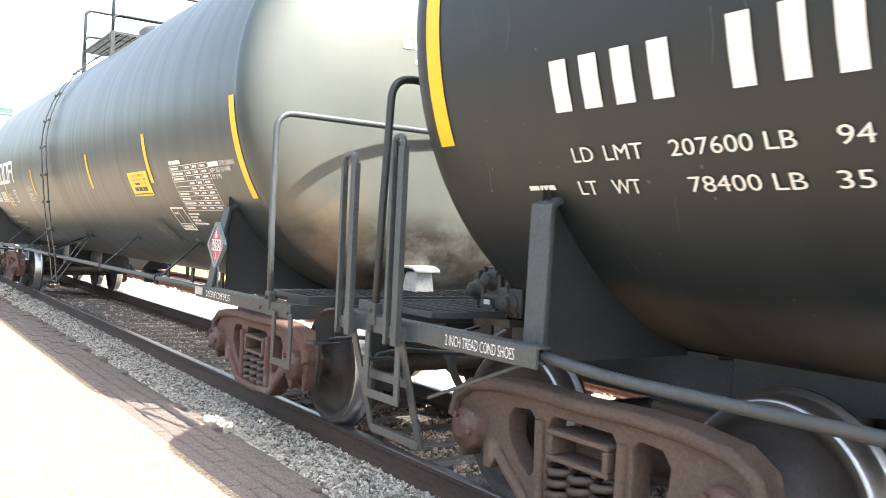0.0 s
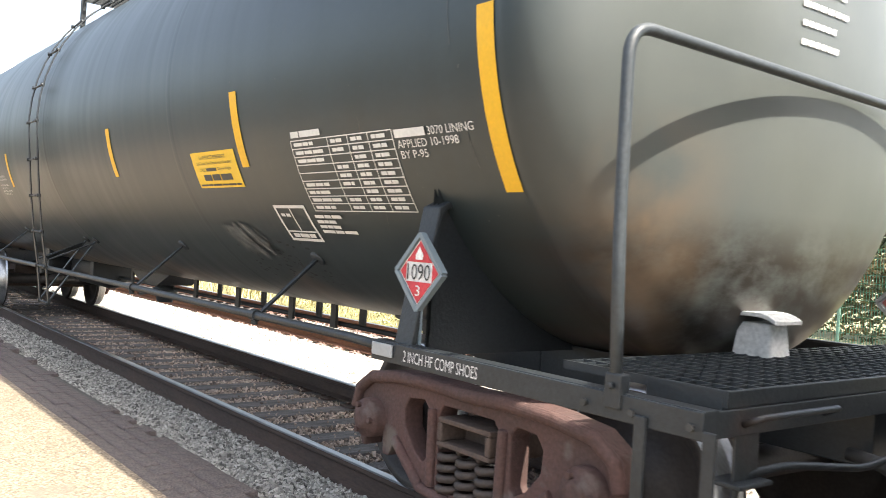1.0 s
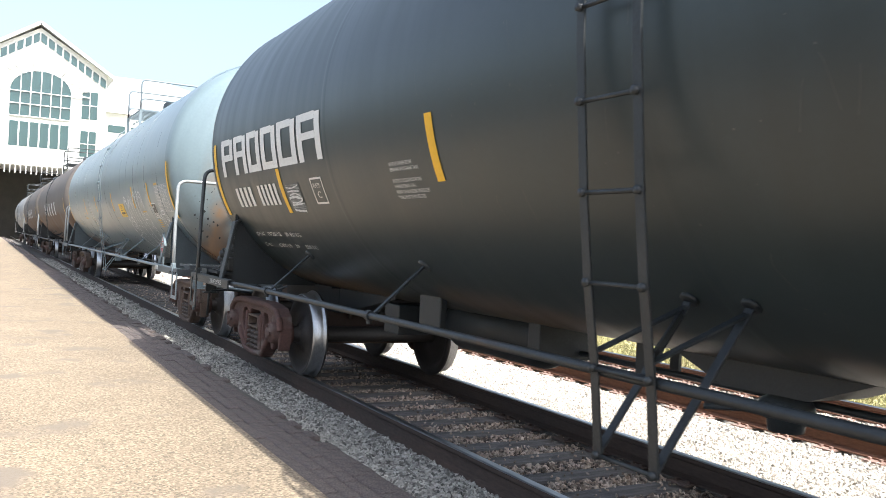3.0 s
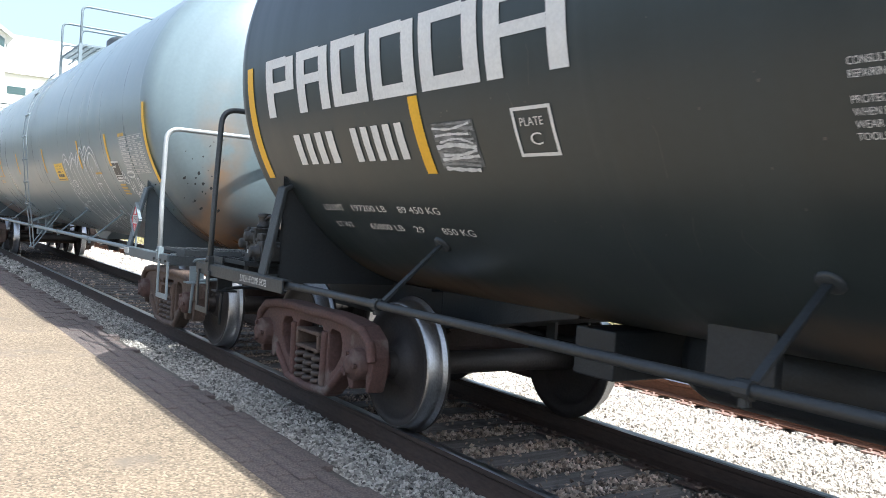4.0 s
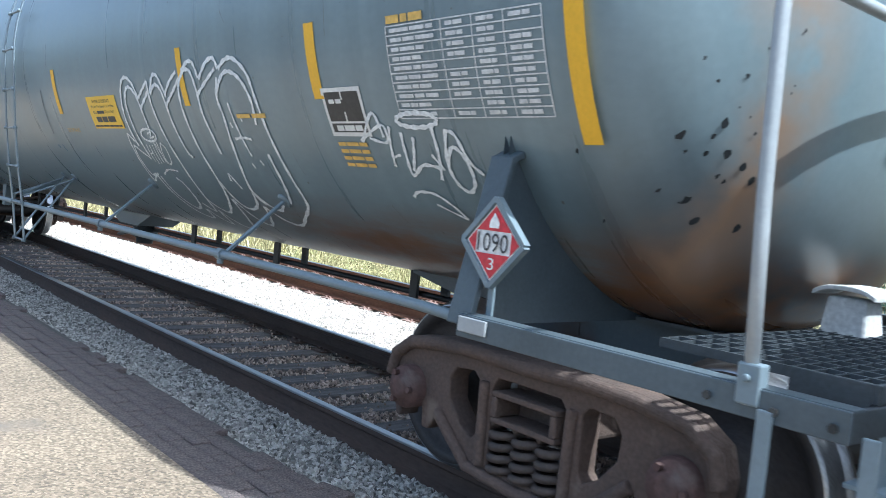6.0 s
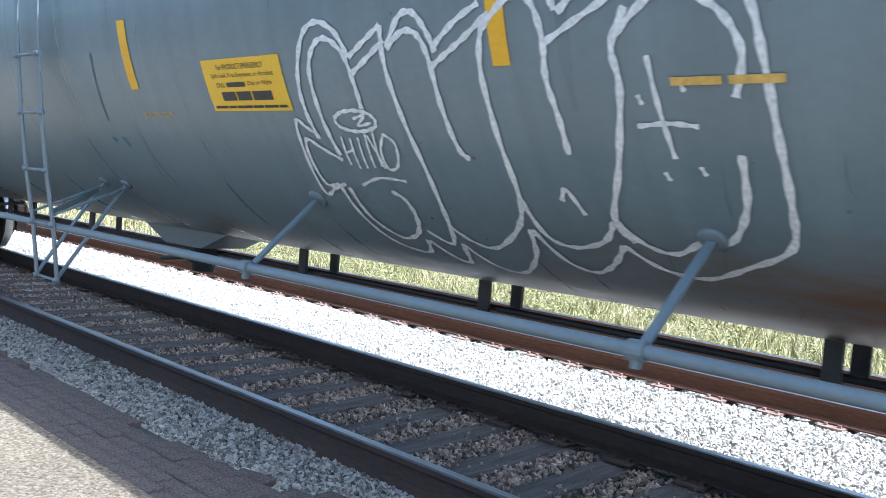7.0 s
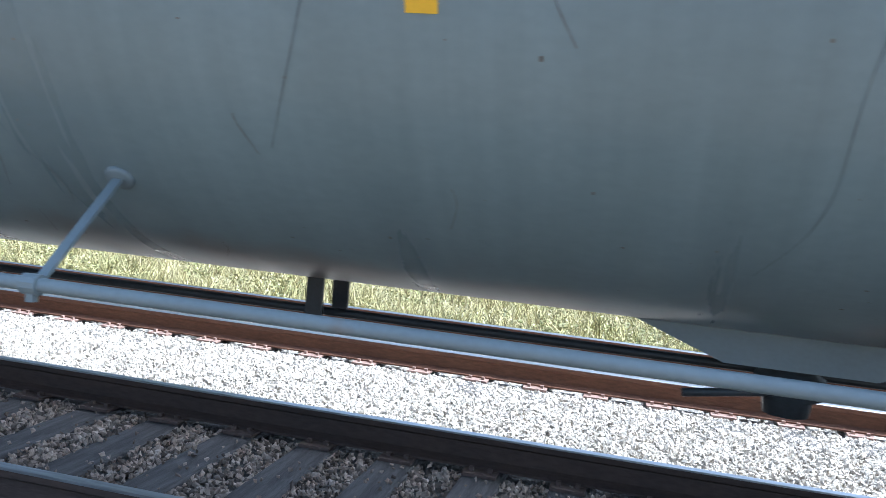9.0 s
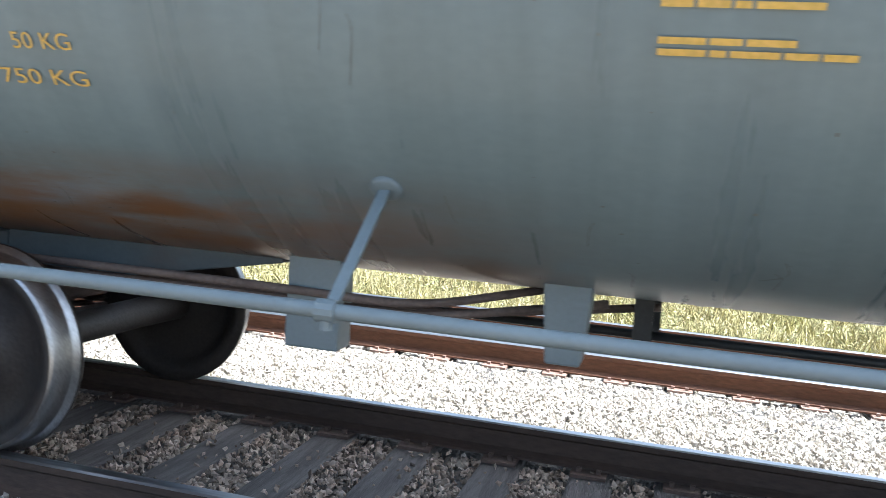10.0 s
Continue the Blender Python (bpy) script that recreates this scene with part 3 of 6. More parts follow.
def stones(name, label, mat, regions, seed):
    """Crushed stone lying loose: x0, x1, y0, y1, z, how many, size."""
    g = np.random.default_rng(seed)
    corner = np.array([(-1, -0.2, 0), (0.2, -1, 0.1), (1, 0.2, 0), (-0.2, 1, -0.1), (0, 0.1, -0.9), (0.1, 0, 0.9)], float) * 0.62
    tri = np.array([(0, 1, 5), (1, 2, 5), (2, 3, 5), (3, 0, 5), (1, 0, 4), (2, 1, 4), (3, 2, 4), (0, 3, 4)])
    V, F, at = [], [], 0
    for x0, x1, y0, y1, z, count, size in regions:
        p = np.stack([g.uniform(x0, x1, count), g.uniform(y0, y1, count), np.full(count, z)], 1)
        s = size * g.uniform(0.55, 1.25, (count, 1, 1)) * g.uniform(0.6, 1.1, (count, 1, 3))
        v = (corner[None] + g.uniform(-0.24, 0.24, (count, 6, 3))) * s
        q = g.normal(size=(count, 4))
        q /= np.linalg.norm(q, axis=1, keepdims=True)
        w, a, b, c = q.T
        r = np.stack([1 - 2 * (b * b + c * c), 2 * (a * b - c * w), 2 * (a * c + b * w), 2 * (a * b + c * w), 1 - 2 * (a * a + c * c), 2 * (b * c - a * w),
                      2 * (a * c - b * w), 2 * (b * c + a * w), 1 - 2 * (a * a + b * b)], 1).reshape(-1, 3, 3)
        v = np.einsum("nij,nkj->nki", r, v) + p[:, None] + np.array([0, 0, 1]) * g.uniform(0, 0.4, (count, 1, 1)) * size
        V.append(v.reshape(-1, 3))
        F.append((tri[None] + (at + 6 * np.arange(count))[:, None, None]).reshape(-1, 3))
        at += 6 * count
    me = bpy.data.meshes.new(name)
    me.from_pydata(np.concatenate(V).tolist(), [], np.concatenate(F).tolist())
    me.materials.append(mat)
    return tagged(new(name, me), label, "ballast", "", "stuff")


gaps = [FIRST + PITCH * (k + 0.5) for k in range(-28, 8)]
stones("loose_ballast", "grey crushed stone between the rail and the brick edge", M["stone_grey"],
       [(-10, 1.5, -1.53, -0.83, 0.026, 34000, 0.030), (-10, 1.5, -1.5, -1.25, 0.055, 11000, 0.030), (-18, -10, -1.53, -0.83, 0.03, 13000, 0.042), (-45, -18, -1.5, -0.85, 0.03, 6000, 0.07)], 3)
stones("brown_ballast", "brown and grey crushed stone between the ties", M["stone_brown"],
       [(x - 0.135, x + 0.135, -0.69, 0.69, -0.028, 600, 0.034) for x in gaps] + [(-40, -13, -0.68, 0.68, -0.045, 6000, 0.06), (-13, 4, -0.68, 0.68, 0.006, 1600, 0.024), (-13, 6, 0.80, 1.1, 0.0, 6000, 0.034)], 4)
# Starts at the shadow edge; full sun is painted as paler stone.
stones("sunlit_ballast", "loose ballast between the tracks, full sun put into its pale colour", M["stone_sunlit"],
       [(-11, 5, 1.05, 2.72, -0.014, 62000, 0.034), (-20, -11, 1.05, 2.7, -0.01, 12000, 0.055), (-45, -20, 1.05, 2.7, -0.01, 7000, 0.09), (-14, 8, 2.9, 4.28, -0.012, 14000, 0.042), (-14, 8, 4.4, 5.0, -0.012, 6000, 0.042)], 5)


def brick_edge():
    """Pavers along the edge of the walkway, a few of them gone or shifted."""
    base = tagged(empty("brick_edging", pose(0, 0, 0)), "worn red-grey brick pavers between concrete and ballast", "paving", "", "structure")
    bm = box(bmesh.new(), -0.098, 0.098, -0.048, 0.048, -0.06, 0)
    bmesh.ops.bevel(bm, geom=[e for e in bm.edges if e.verts[0].co.z > -0.01 and e.verts[1].co.z > -0.01], offset=0.006, segments=1, affect="EDGES")
    first = None
    rest = bmesh.new()
    r = random.Random(5)
    for row in range(5):
        y = -1.97 + 0.05 + row * 0.1
        for k in range(-600, 20):
            x = k * 0.2 + (0.1 if row % 2 else 0)
            if row == 4 and r.random() < 0.45:
                continue
            m = pose(x, y + r.uniform(-0.004, 0.004), 0.146 + r.uniform(-0.006, 0.003) - (0.012 if row == 4 else 0), r.uniform(-1, 1) - (3 if row == 4 else 0), r.uniform(-1, 1), r.uniform(-1, 1))
            if -9.4 < x < 1.6:
                first = again("brick", first, base, m) if first else part("brick", bm.copy(), M["brick"], base, at=m)
            else:
                box(rest, x - 0.097, x + 0.097, y - 0.047, y + 0.047, 0.08, 0.146 + r.uniform(-0.006, 0.002))
    for x, y, a in ((-2.95, -1.40, 8), (-2.74, -1.38, -6), (-2.85, -1.28, 4), (-2.62, -1.27, 14), (-2.50, -1.40, -12), (-3.3, -1.42, 20)):
        again("brick", first, base, pose(x, y, 0.115, r.uniform(-4, 4), r.uniform(-4, 4), a))
    bm.free()
    part("paver_rest", rest, M["brick"], base)["kind"] = "stuff"
    slab("bedding", -170, 60, -1.97, -1.47, -0.1, 0.098, M["ballast_bed"], "gritty bedding under the brick pavers", "bedding")


# ---- tank cars ----
SPIN = []


def ellipse_head(half, depth, n=20):
    return [(RAD * math.cos(a), half + depth * math.sin(a)) for a in (math.pi / 2 * i / n for i in range(1, n))] + [(0.02, half + depth)]


def head_x(half, depth, y, z):
    """How far out the head stands at a place on it."""
    rho = min(math.hypot(y, z - AXIS) / RAD, 0.999)
    return half + depth * math.sqrt(1 - rho * rho)


def tank_mesh(half, depth):
    head = ellipse_head(half, depth)
    prof = [(r, -h) for r, h in reversed(head)] + [(RAD, -half), (RAD + 0.003, -half + 0.02), (RAD, -half + 0.04), (RAD, -half + 0.07)]
    for f in (-0.5, 0.0, 0.5):
        prof += [(RAD, f * half - 0.05), (RAD, f * half - 0.03), (RAD + 0.003, f * half), (RAD, f * half + 0.03), (RAD, f * half + 0.05)]
    prof += [(RAD, half - 0.07), (RAD, half - 0.04), (RAD + 0.003, half - 0.02), (RAD, half)] + head
    bm = lathe(bmesh.new(), prof, 96, "x")
    for v in bm.verts:
        v.co.z += AXIS
    return bm


def wheel_mesh():
    # outer face towards -y
    prof = [(0.05, -0.085), (0.11, -0.085), (0.125, -0.04), (0.20, -0.005), (0.30, -0.012), (0.345, -0.035), (0.355, -0.062), (0.398, -0.068),
            (0.412, -0.058), (0.420, 0.03), (0.424, 0.045), (0.448, 0.055), (0.448, 0.075), (0.36, 0.078), (0.345, 0.04), (0.30, 0.02), (0.20, 0.03), (0.12, 0.06), (0.05, 0.06)]
    return lathe(bmesh.new(), prof, 56, "y", marks=(7, 8, 9, 10))


def coil_mesh():
    turns, h = 4.6, 0.235
    return tube(bmesh.new(), [(0.064 * math.cos(2 * math.pi * turns * i / 60), 0.064 * math.sin(2 * math.pi * turns * i / 60), h * i / 60) for i in range(61)], 0.0195, 7)


def frame_mesh():
    """A cast side frame: arched top, two openings, a spring window, pedestal jaws at both ends."""
    half = [(0.0, 0.875), (0.35, 0.885), (0.62, 0.875), (0.86, 0.845), (0.985, 0.77), (1.02, 0.66), (1.0, 0.52), (0.965, 0.43), (0.93, 0.43), (0.92, 0.60), (0.76, 0.60), (0.745, 0.42),
            (0.69, 0.42), (0.62, 0.52), (0.50, 0.42), (0.36, 0.315), (0.28, 0.285), (0.0, 0.285)]
    outer = half + [(-x, z) for x, z in reversed(half[1:-1])]
    side = [(0.33, 0.49), (0.36, 0.46), (0.44, 0.50), (0.535, 0.60), (0.545, 0.70), (0.50, 0.755), (0.37, 0.765), (0.33, 0.73)]
    window = [(-0.225, 0.36), (0.225, 0.36), (0.235, 0.72), (0.20, 0.765), (-0.20, 0.765), (-0.235, 0.72)]
    bm = cut_plate(bmesh.new(), outer, [window, side, [(-x, z) for x, z in reversed(side)]], -1.075, -0.955)
    # stiffening lips along the top and bottom of the casting
    tube(bm, [(x, -1.085, z - 0.03) for x, z in half[:6]][::-1] + [(-x, -1.085, z - 0.03) for x, z in half[1:6]], 0.035, 8)
    tube(bm, [(0.62, -1.08, 0.53), (0.36, -1.08, 0.335), (0.0, -1.08, 0.31), (-0.36, -1.08, 0.335), (-0.62, -1.08, 0.53)], 0.032, 8)
    for s in (-1, 1):
        tube(bm, [(s * 0.28, -1.08, 0.74), (s * 0.27, -1.08, 0.36)], 0.03, 8)
    for v in bm.verts:
        v.co.x *= 0.91
    return bm


SHARED = {}


def truck(car, x, cast, spin):
    """Side frames with springs and bearings, a bolster between them, and two wheelsets."""
    for side in (1, -1):
        turn = pose(x, 0, 0.015 - LIFT) if side == 1 else pose(x, 0, 0.015 - LIFT, 0, 0, 180)
        key = "frame_" + cast.name
        if key in SHARED:
            fr = again("side_frame", SHARED[key], car, turn)
        else:
            fr = SHARED[key] = part("side_frame", frame_mesh(), cast, car, "rust-brown cast steel truck side frame", bevel=0.012, at=turn)
        for sx in (-0.14, 0.0, 0.14):
            at = pose(sx, -1.03, 0.335)
            if "coil" in SHARED:
                again("coil_spring", SHARED["coil"], fr, at)
            else:
                SHARED["coil"] = part("coil_spring", coil_mesh(), M["spring"], fr, "grimy coil spring", True, at=at)
        for sx in (-0.765, 0.765):
            at = pose(sx, -1.02, 0.60)
            if "cap" in SHARED:
                again("bearing_cap", SHARED["cap"], fr, at)
            else:
                bm = lathe(bmesh.new(), [(0.03, -0.15), (0.055, -0.15), (0.06, -0.13), (0.095, -0.125), (0.105, -0.10), (0.105, 0.03), (0.12, 0.04), (0.12, 0.1)], 24, "y")
                for k in range(3):
                    a = 2 * math.pi * k / 3
                    tube(bm, [(0.075 * math.cos(a), -0.15, 0.075 * math.sin(a)), (0.075 * math.cos(a), -0.12, 0.075 * math.sin(a))], 0.016, 6)
                SHARED["cap"] = part("bearing_cap", bm, M["cast_red"], fr, "round bearing end cap with three bolts", at=at)
        if "pocket" in SHARED:
            again("bolster_end", SHARED["pocket"], fr, pose(0, 0, 0))
            again("spring_seat", SHARED["seat"], fr, pose(0, 0, 0))
        else:
            bm = box(bmesh.new(), -0.19, 0.19, -1.10, -0.93, 0.575, 0.60)
            box(bm, -0.19, 0.19, -1.10, -0.93, 0.69, 0.715)
            for sx in (-0.19, 0.155):
                box(bm, sx, sx + 0.035, -1.10, -0.93, 0.60, 0.69)
            SHARED["pocket"] = part("bolster_end", bm, M["cast_rust"], fr, "hollow bolster end over the springs", bevel=0.008)
            SHARED["seat"] = part("spring_seat", box(bmesh.new(), -0.22, 0.22, -1.10, -0.95, 0.30, 0.335), M["cast_red"], fr, "", bevel=0.008)
    if "bolster" in SHARED:
        again("bolster", SHARED["bolster"], car, pose(x, 0, -LIFT))
        again("brake_beam", SHARED["beam"], car, pose(x, 0, -LIFT))
    else:
        bm = box(bmesh.new(), -0.19, 0.19, -0.95, 0.95, 0.58, 0.72)
        box(bm, -0.22, 0.22, -0.4, 0.4, 0.6, 0.80)
        SHARED["bolster"] = part("bolster", bm, M["cast_rust"], car, "cast truck bolster", bevel=0.02, at=pose(x, 0, -LIFT))
        bm = bmesh.new()
        for s in (-1, 1):
            beam(bm, (s * 0.29, -0.75, 0.5), (s * 0.29, 0.75, 0.5), 0.08, 0.1)
            for y in (-0.75, 0.75):
                beam(bm, (s * 0.325, y, 0.48), (s * 0.325, y, 0.70), 0.05, 0.05, (0, 1, 0))
        tube(bm, [(-0.36, 0.1, 0.55), (0.36, -0.1, 0.78)], 0.025, 8)
        SHARED["beam"] = part("brake_beam", bm, M["cast_rust"], car, "rusty brake beam with shoes", at=pose(x, 0, -LIFT))
    for sx in (-0.765, 0.765):
        if "axle" in SHARED:
            ax = again("wheelset", SHARED["axle"], car, pose(x + sx, 0, 0.603 - LIFT))
        else:
            bm = lathe(bmesh.new(), [(0.07, -1.0), (0.075, -0.9), (0.085, -0.85), (0.09, -0.7), (0.08, -0.3), (0.08, 0.3), (0.09, 0.7), (0.085, 0.85), (0.075, 0.9), (0.07, 1.0)], 20, "y")
            ax = SHARED["axle"] = part("wheelset", bm, M["wheel_face"], car, "steel axle with two wheels", at=pose(x + sx, 0, 0.603 - LIFT))
        for side in (1, -1):
            at = pose(0, -0.755 * side, 0) @ (pose(0, 0, 0) if side == 1 else pose(0, 0, 0, 0, 0, 180))
            if "wheel" in SHARED:
                again("wheel", SHARED["wheel"], ax, at)
            else:
                SHARED["wheel"] = part("wheel", wheel_mesh(), [M["wheel_face"], M["tread"]], ax, "rusty steel wheel with a polished tread", at=at)
        if spin:
            SPIN.append((ax, x + sx, spin))


def tank_wall(y):
    return AXIS - math.sqrt(max(RAD * RAD - y * y, 0.0))


def saddle(car, x, steel, foot=1.395):
    bm = bmesh.new()
    ys = [-1.34 + 2.68 * i / 24 for i in range(25)]
    sides = []
    for dx in (-0.015, 0.015):
        sides.append(([bm.verts.new((x + dx, y, 1.0)) for y in ys], [bm.verts.new((x + dx, y, tank_wall(y) + 0.03)) for y in ys]))
    for lo, hi in sides:
        for i in range(24):
            bm.faces.new((lo[i], lo[i + 1], hi[i + 1], hi[i]))
    # On dark grey cars the recessed web is blackened to stand for shade.
    part("saddle_web", bm, M["black_steel"] if steel is M["dark_grey_steel"] else steel, car, "plate web that carries the tank")
    for s in (-1, 1):
        bm = bmesh.new()
        beam(bm, (x, s * foot, 1.0), (x, s * 1.345, 1.66), 0.125, 0.03, (0, 1, 0))
        beam(bm, (x, s * 1.345, 1.65), (x, s * 1.25, 1.70), 0.125, 0.03, (0, 1, 0))
        part("saddle_flange", bm, steel, car, bevel=0.006)


def diamond(bm, cx, y, cz, r):
    v = [bm.verts.new(p) for p in ((cx - r, y, cz), (cx, y, cz - r), (cx + r, y, cz), (cx, y, cz + r))]
    bm.faces.new(v)
    return bm


def placard(car, x, y, z, steel, shade="placard_red"):
    """A diamond hazard placard on a post."""
    R, g = 0.166, 0.83
    bm = bmesh.new()
    for a in range(4):
        p, q = a * math.pi / 2, (a + 1) * math.pi / 2
        beam(bm, (x + R * math.cos(p), y, z + R * math.sin(p)), (x + R * math.cos(q), y, z + R * math.sin(q)), 0.02, 0.03, (0, 1, 0))
    f = [bm.verts.new((x + R * c, y + 0.006, z + R * s)) for c, s in ((-1, 0), (0, -1), (1, 0), (0, 1))]
    bm.faces.new(f)
    beam(bm, (x, y + 0.012, 1.0), (x, y + 0.012, z - 0.14), 0.028, 0.012, (0, 1, 0))
    h = part("placard_holder", bm, steel, car, "diamond-shaped steel placard holder on a post")
    part("placard_field", diamond(bmesh.new(), x, y - 0.004, z, 0.178 * g), M["placard_white"], h, "white placard border")
    bm = bmesh.new()
    k = 0.165 * g
    up, lo = 0.052 * g, -0.052 * g
    for pts in (((-k + up, up), (k - up, up), (0, k)), ((-k - lo, lo), (0, -k), (k + lo, lo))):
        bm.faces.new([bm.verts.new((x + a, y - 0.007, z + b)) for a, b in pts])
    for s in (-1, 1):
        bm.faces.new([bm.verts.new((x + s * a, y - 0.007, z + b)) for a, b in ((k, 0), (k - up, up), (k - up, -up))])
    part("red_field", bm, M[shade], h, "red hazard field")
    part("number", flat_letters(bmesh.new(), "1090", x - 0.082, x + 0.082, y - 0.010, z - 0.035, z + 0.035), M["ink"], h, "black number 1090")
    bm = flat_letters(bmesh.new(), "3", x - 0.016, x + 0.016, y - 0.010, z - 0.104, z - 0.058)
    bm.faces.new([bm.verts.new((x + a * g, y - 0.010, z + b * g)) for a, b in ((-0.03, 0.065), (0.03, 0.065), (0.035, 0.09), (0.0, 0.135), (-0.03, 0.09))])
    part("class_mark", bm, M["placard_white"], h, "white flame shape and class number 3")


def grating(bm, x0, x1, y0, y1, z):
    n = int((x1 - x0) / 0.06)
    for i in range(n + 1):
        u = x0 + (x1 - x0) * i / n
        box(bm, u - 0.004, u + 0.004, y0, y1, z - 0.03, z)
    n = int((y1 - y0) / 0.10)
    for i in range(n + 1):
        u = y0 + (y1 - y0) * i / n
        box(bm, x0, x1, u - 0.006, u + 0.006, z - 0.028, z + 0.002)
    return bm


def car_end(car, s, half, truck_x, steel, rail_mat, fine=True, words=True, rail_z=2.19, rail_x=0.62, corner=0.95, floor_steel=None, sill_y=1.44, sill_in=0.85, lift=0.0, stirrup=(-0.22, 0.04), sill_steel=None, flange_foot=None):
    """Deck, sills, end rail, coupler and steps at one end; s is 1 or -1."""
    X = lambda u: s * (half + u)
    floor_steel = floor_steel or steel
    e = rail_x
    lo, hi = sorted((X(corner - 0.70), X(corner - 0.02)))
    top = 1.10 + lift
    part("deck_grating", grating(bmesh.new(), lo, hi, -1.36, 1.36, top) if fine else box(bmesh.new(), lo, hi, -1.36, 1.36, top - 0.03, top - 0.01), floor_steel, car, "open steel grating walkway")
    for side in (-1, 1):
        y = side * sill_y
        bm = box(bmesh.new(), *sorted((X(-sill_in), X(corner))), y - 0.008, y + 0.008, 0.965 + lift, 1.05 + lift)
        box(bm, *sorted((X(-sill_in), X(corner))), min(y, y - side * 0.07), max(y, y - side * 0.07), 1.042 + lift, 1.054 + lift)
        sill = part("side_sill", bm, sill_steel or steel, car, "side sill angle of the end platform", bevel=0.003)
        if fine and s == 1:
            tab = box(bmesh.new(), *sorted((X(-sill_in + 0.02), X(-sill_in + 0.17))), min(y + side * 0.009, y + side * 0.022), max(y + side * 0.009, y + side * 0.022), 0.988 + lift, 1.045 + lift)
            part("sill_tab", tab, M["pipe_metal"], sill, "small pale plate at the end of the sill", bevel=0.004)
            bm = bmesh.new()
            for u in (e + 0.08, corner - 0.04, e - 0.12):
                tube(bm, [(X(u), y + side * 0.008, 1.0 + lift), (X(u), y + side * 0.02, 1.0 + lift)], 0.013, 6)
            part("sill_bolts", bm, M["grimy"], sill, "row of bolt heads")["kind"] = "stuff"
        if side < 0 and words:
            a, b = (X(-0.55), X(-0.06)) if s == 1 else (X(-0.06), X(-0.55))
            a, b = min(a, b) + words[1], max(a, b) + words[1]
            part("lettering", flat_letters(bmesh.new(), words[0], a, b, y - 0.012, 0.985 + lift, 1.033 + lift), M["thin_white"], sill, "white words " + words[0])
        rim = box(bmesh.new(), *sorted((X(e + 0.03), X(corner - 0.02))), *sorted((side * 1.37, side * 1.385)), 0.99 + lift, top + 0.006)
        part("deck_rim", rim, floor_steel, car, "upright plate along the deck edge", bevel=0.003)
    bm = box(bmesh.new(), *sorted((X(corner - 0.018), X(corner))), -sill_y, sill_y, 0.965 + lift, 1.05 + lift)
    rim = box(bmesh.new(), *sorted((X(corner - 0.02), X(corner - 0.002))), -1.385, 1.385, 1.052 + lift, top + 0.006)
    part("deck_end_plate", rim, floor_steel, car, "upright plate at the deck end", bevel=0.003)
    part("end_sill", bm, floor_steel, car, "cross sill at the end of the platform", bevel=0.004)
    if fine:
        # the hand grab that stands a little proud of the end sill
        bm = tube(bmesh.new(), rounded([(X(corner), -1.30, 1.0 + lift), (X(corner + 0.06), -1.30, 1.03 + lift), (X(corner + 0.06), -0.82, 1.03 + lift), (X(corner), -0.82, 1.0 + lift)], 0.03, 4), 0.011, 8)
        part("sill_grab", bm, steel, car, "thin grab bar on the end sill", True)
    bm = box(bmesh.new(), *sorted((X(corner - 0.05), X(-0.9))), -0.33, 0.33, 0.74, 1.0)
    part("stub_sill", bm, sill_steel or floor_steel, car, "boxed stub sill under the tank end", bevel=0.006)
    bm = bmesh.new()
    inner, tip = X(-0.902), X(-2.3)
    v = [bm.verts.new(p) for p in [(inner, y, z) for y in (-0.33, 0.33) for z in (0.74, 1.06)] + [(tip, y, z) for y in (-0.33, 0.33) for z in (0.99, 1.06)]]
    for f in ((0, 1, 5, 4), (3, 2, 6, 7), (1, 3, 7, 5), (2, 0, 4, 6), (4, 5, 7, 6), (0, 2, 3, 1)):
        bm.faces.new([v[i] for i in f])
    bmesh.ops.recalc_face_normals(bm, faces=bm.faces)
    part("sill_taper", bm, sill_steel or floor_steel, car, "tapered plate that runs out under the tank", bevel=0.006)
    part("sill_cover", box(bmesh.new(), *sorted((X(corner - 0.05), X(-0.89))), -0.42, 0.42, 1.002, 1.02), sill_steel or floor_steel, car, "flat cover plate of the stub sill")
    ry = sill_y - 0.005
    line = rounded([(X(e), -ry, 1.0), (X(e) - s * 0.03, -ry, 1.6), (X(e) - s * 0.05, 0.015 - ry, rail_z), (X(e) - s * 0.05, ry - 0.015, rail_z), (X(e), ry, 1.0)], 0.12, 6)
    part("end_rail", tube(bmesh.new(), line, 0.0215, 10), rail_mat, car, "bent tube handrail across the car end", True)
    for side in (-1, 1):
        bm = box(bmesh.new(), X(e) - 0.035, X(e) + 0.035, *sorted((side * (sill_y - 0.03), side * (sill_y + 0.018))), 1.0 + lift, 1.115 + lift)
        tube(bm, [(X(e), side * (sill_y + 0.018), 1.075 + lift), (X(e), side * (sill_y + 0.034), 1.075 + lift)], 0.013, 6)
        part("rail_foot", bm, steel, car, "", bevel=0.006)
        bm = bmesh.new()
        a, b, y = X(corner + stirrup[0]), X(corner + stirrup[1]), side * (sill_y + 0.016)
        for p, q in (((a, y, 1.0), (a, y, 0.685)), ((a - s * 0.022, y, 0.69), (b + s * 0.022, y, 0.69)), ((b, y, 0.685), (b, y, 1.0))):
            beam(bm, p, q, 0.045, 0.014, (0, 1, 0))
        part("stirrup_step", bm, steel, car, "flat steel stirrup step", bevel=0.004)
    bm = box(bmesh.new(), *sorted((X(corner - 0.3), X(corner + 0.12))), -0.09, 0.09, 0.79, 0.97)
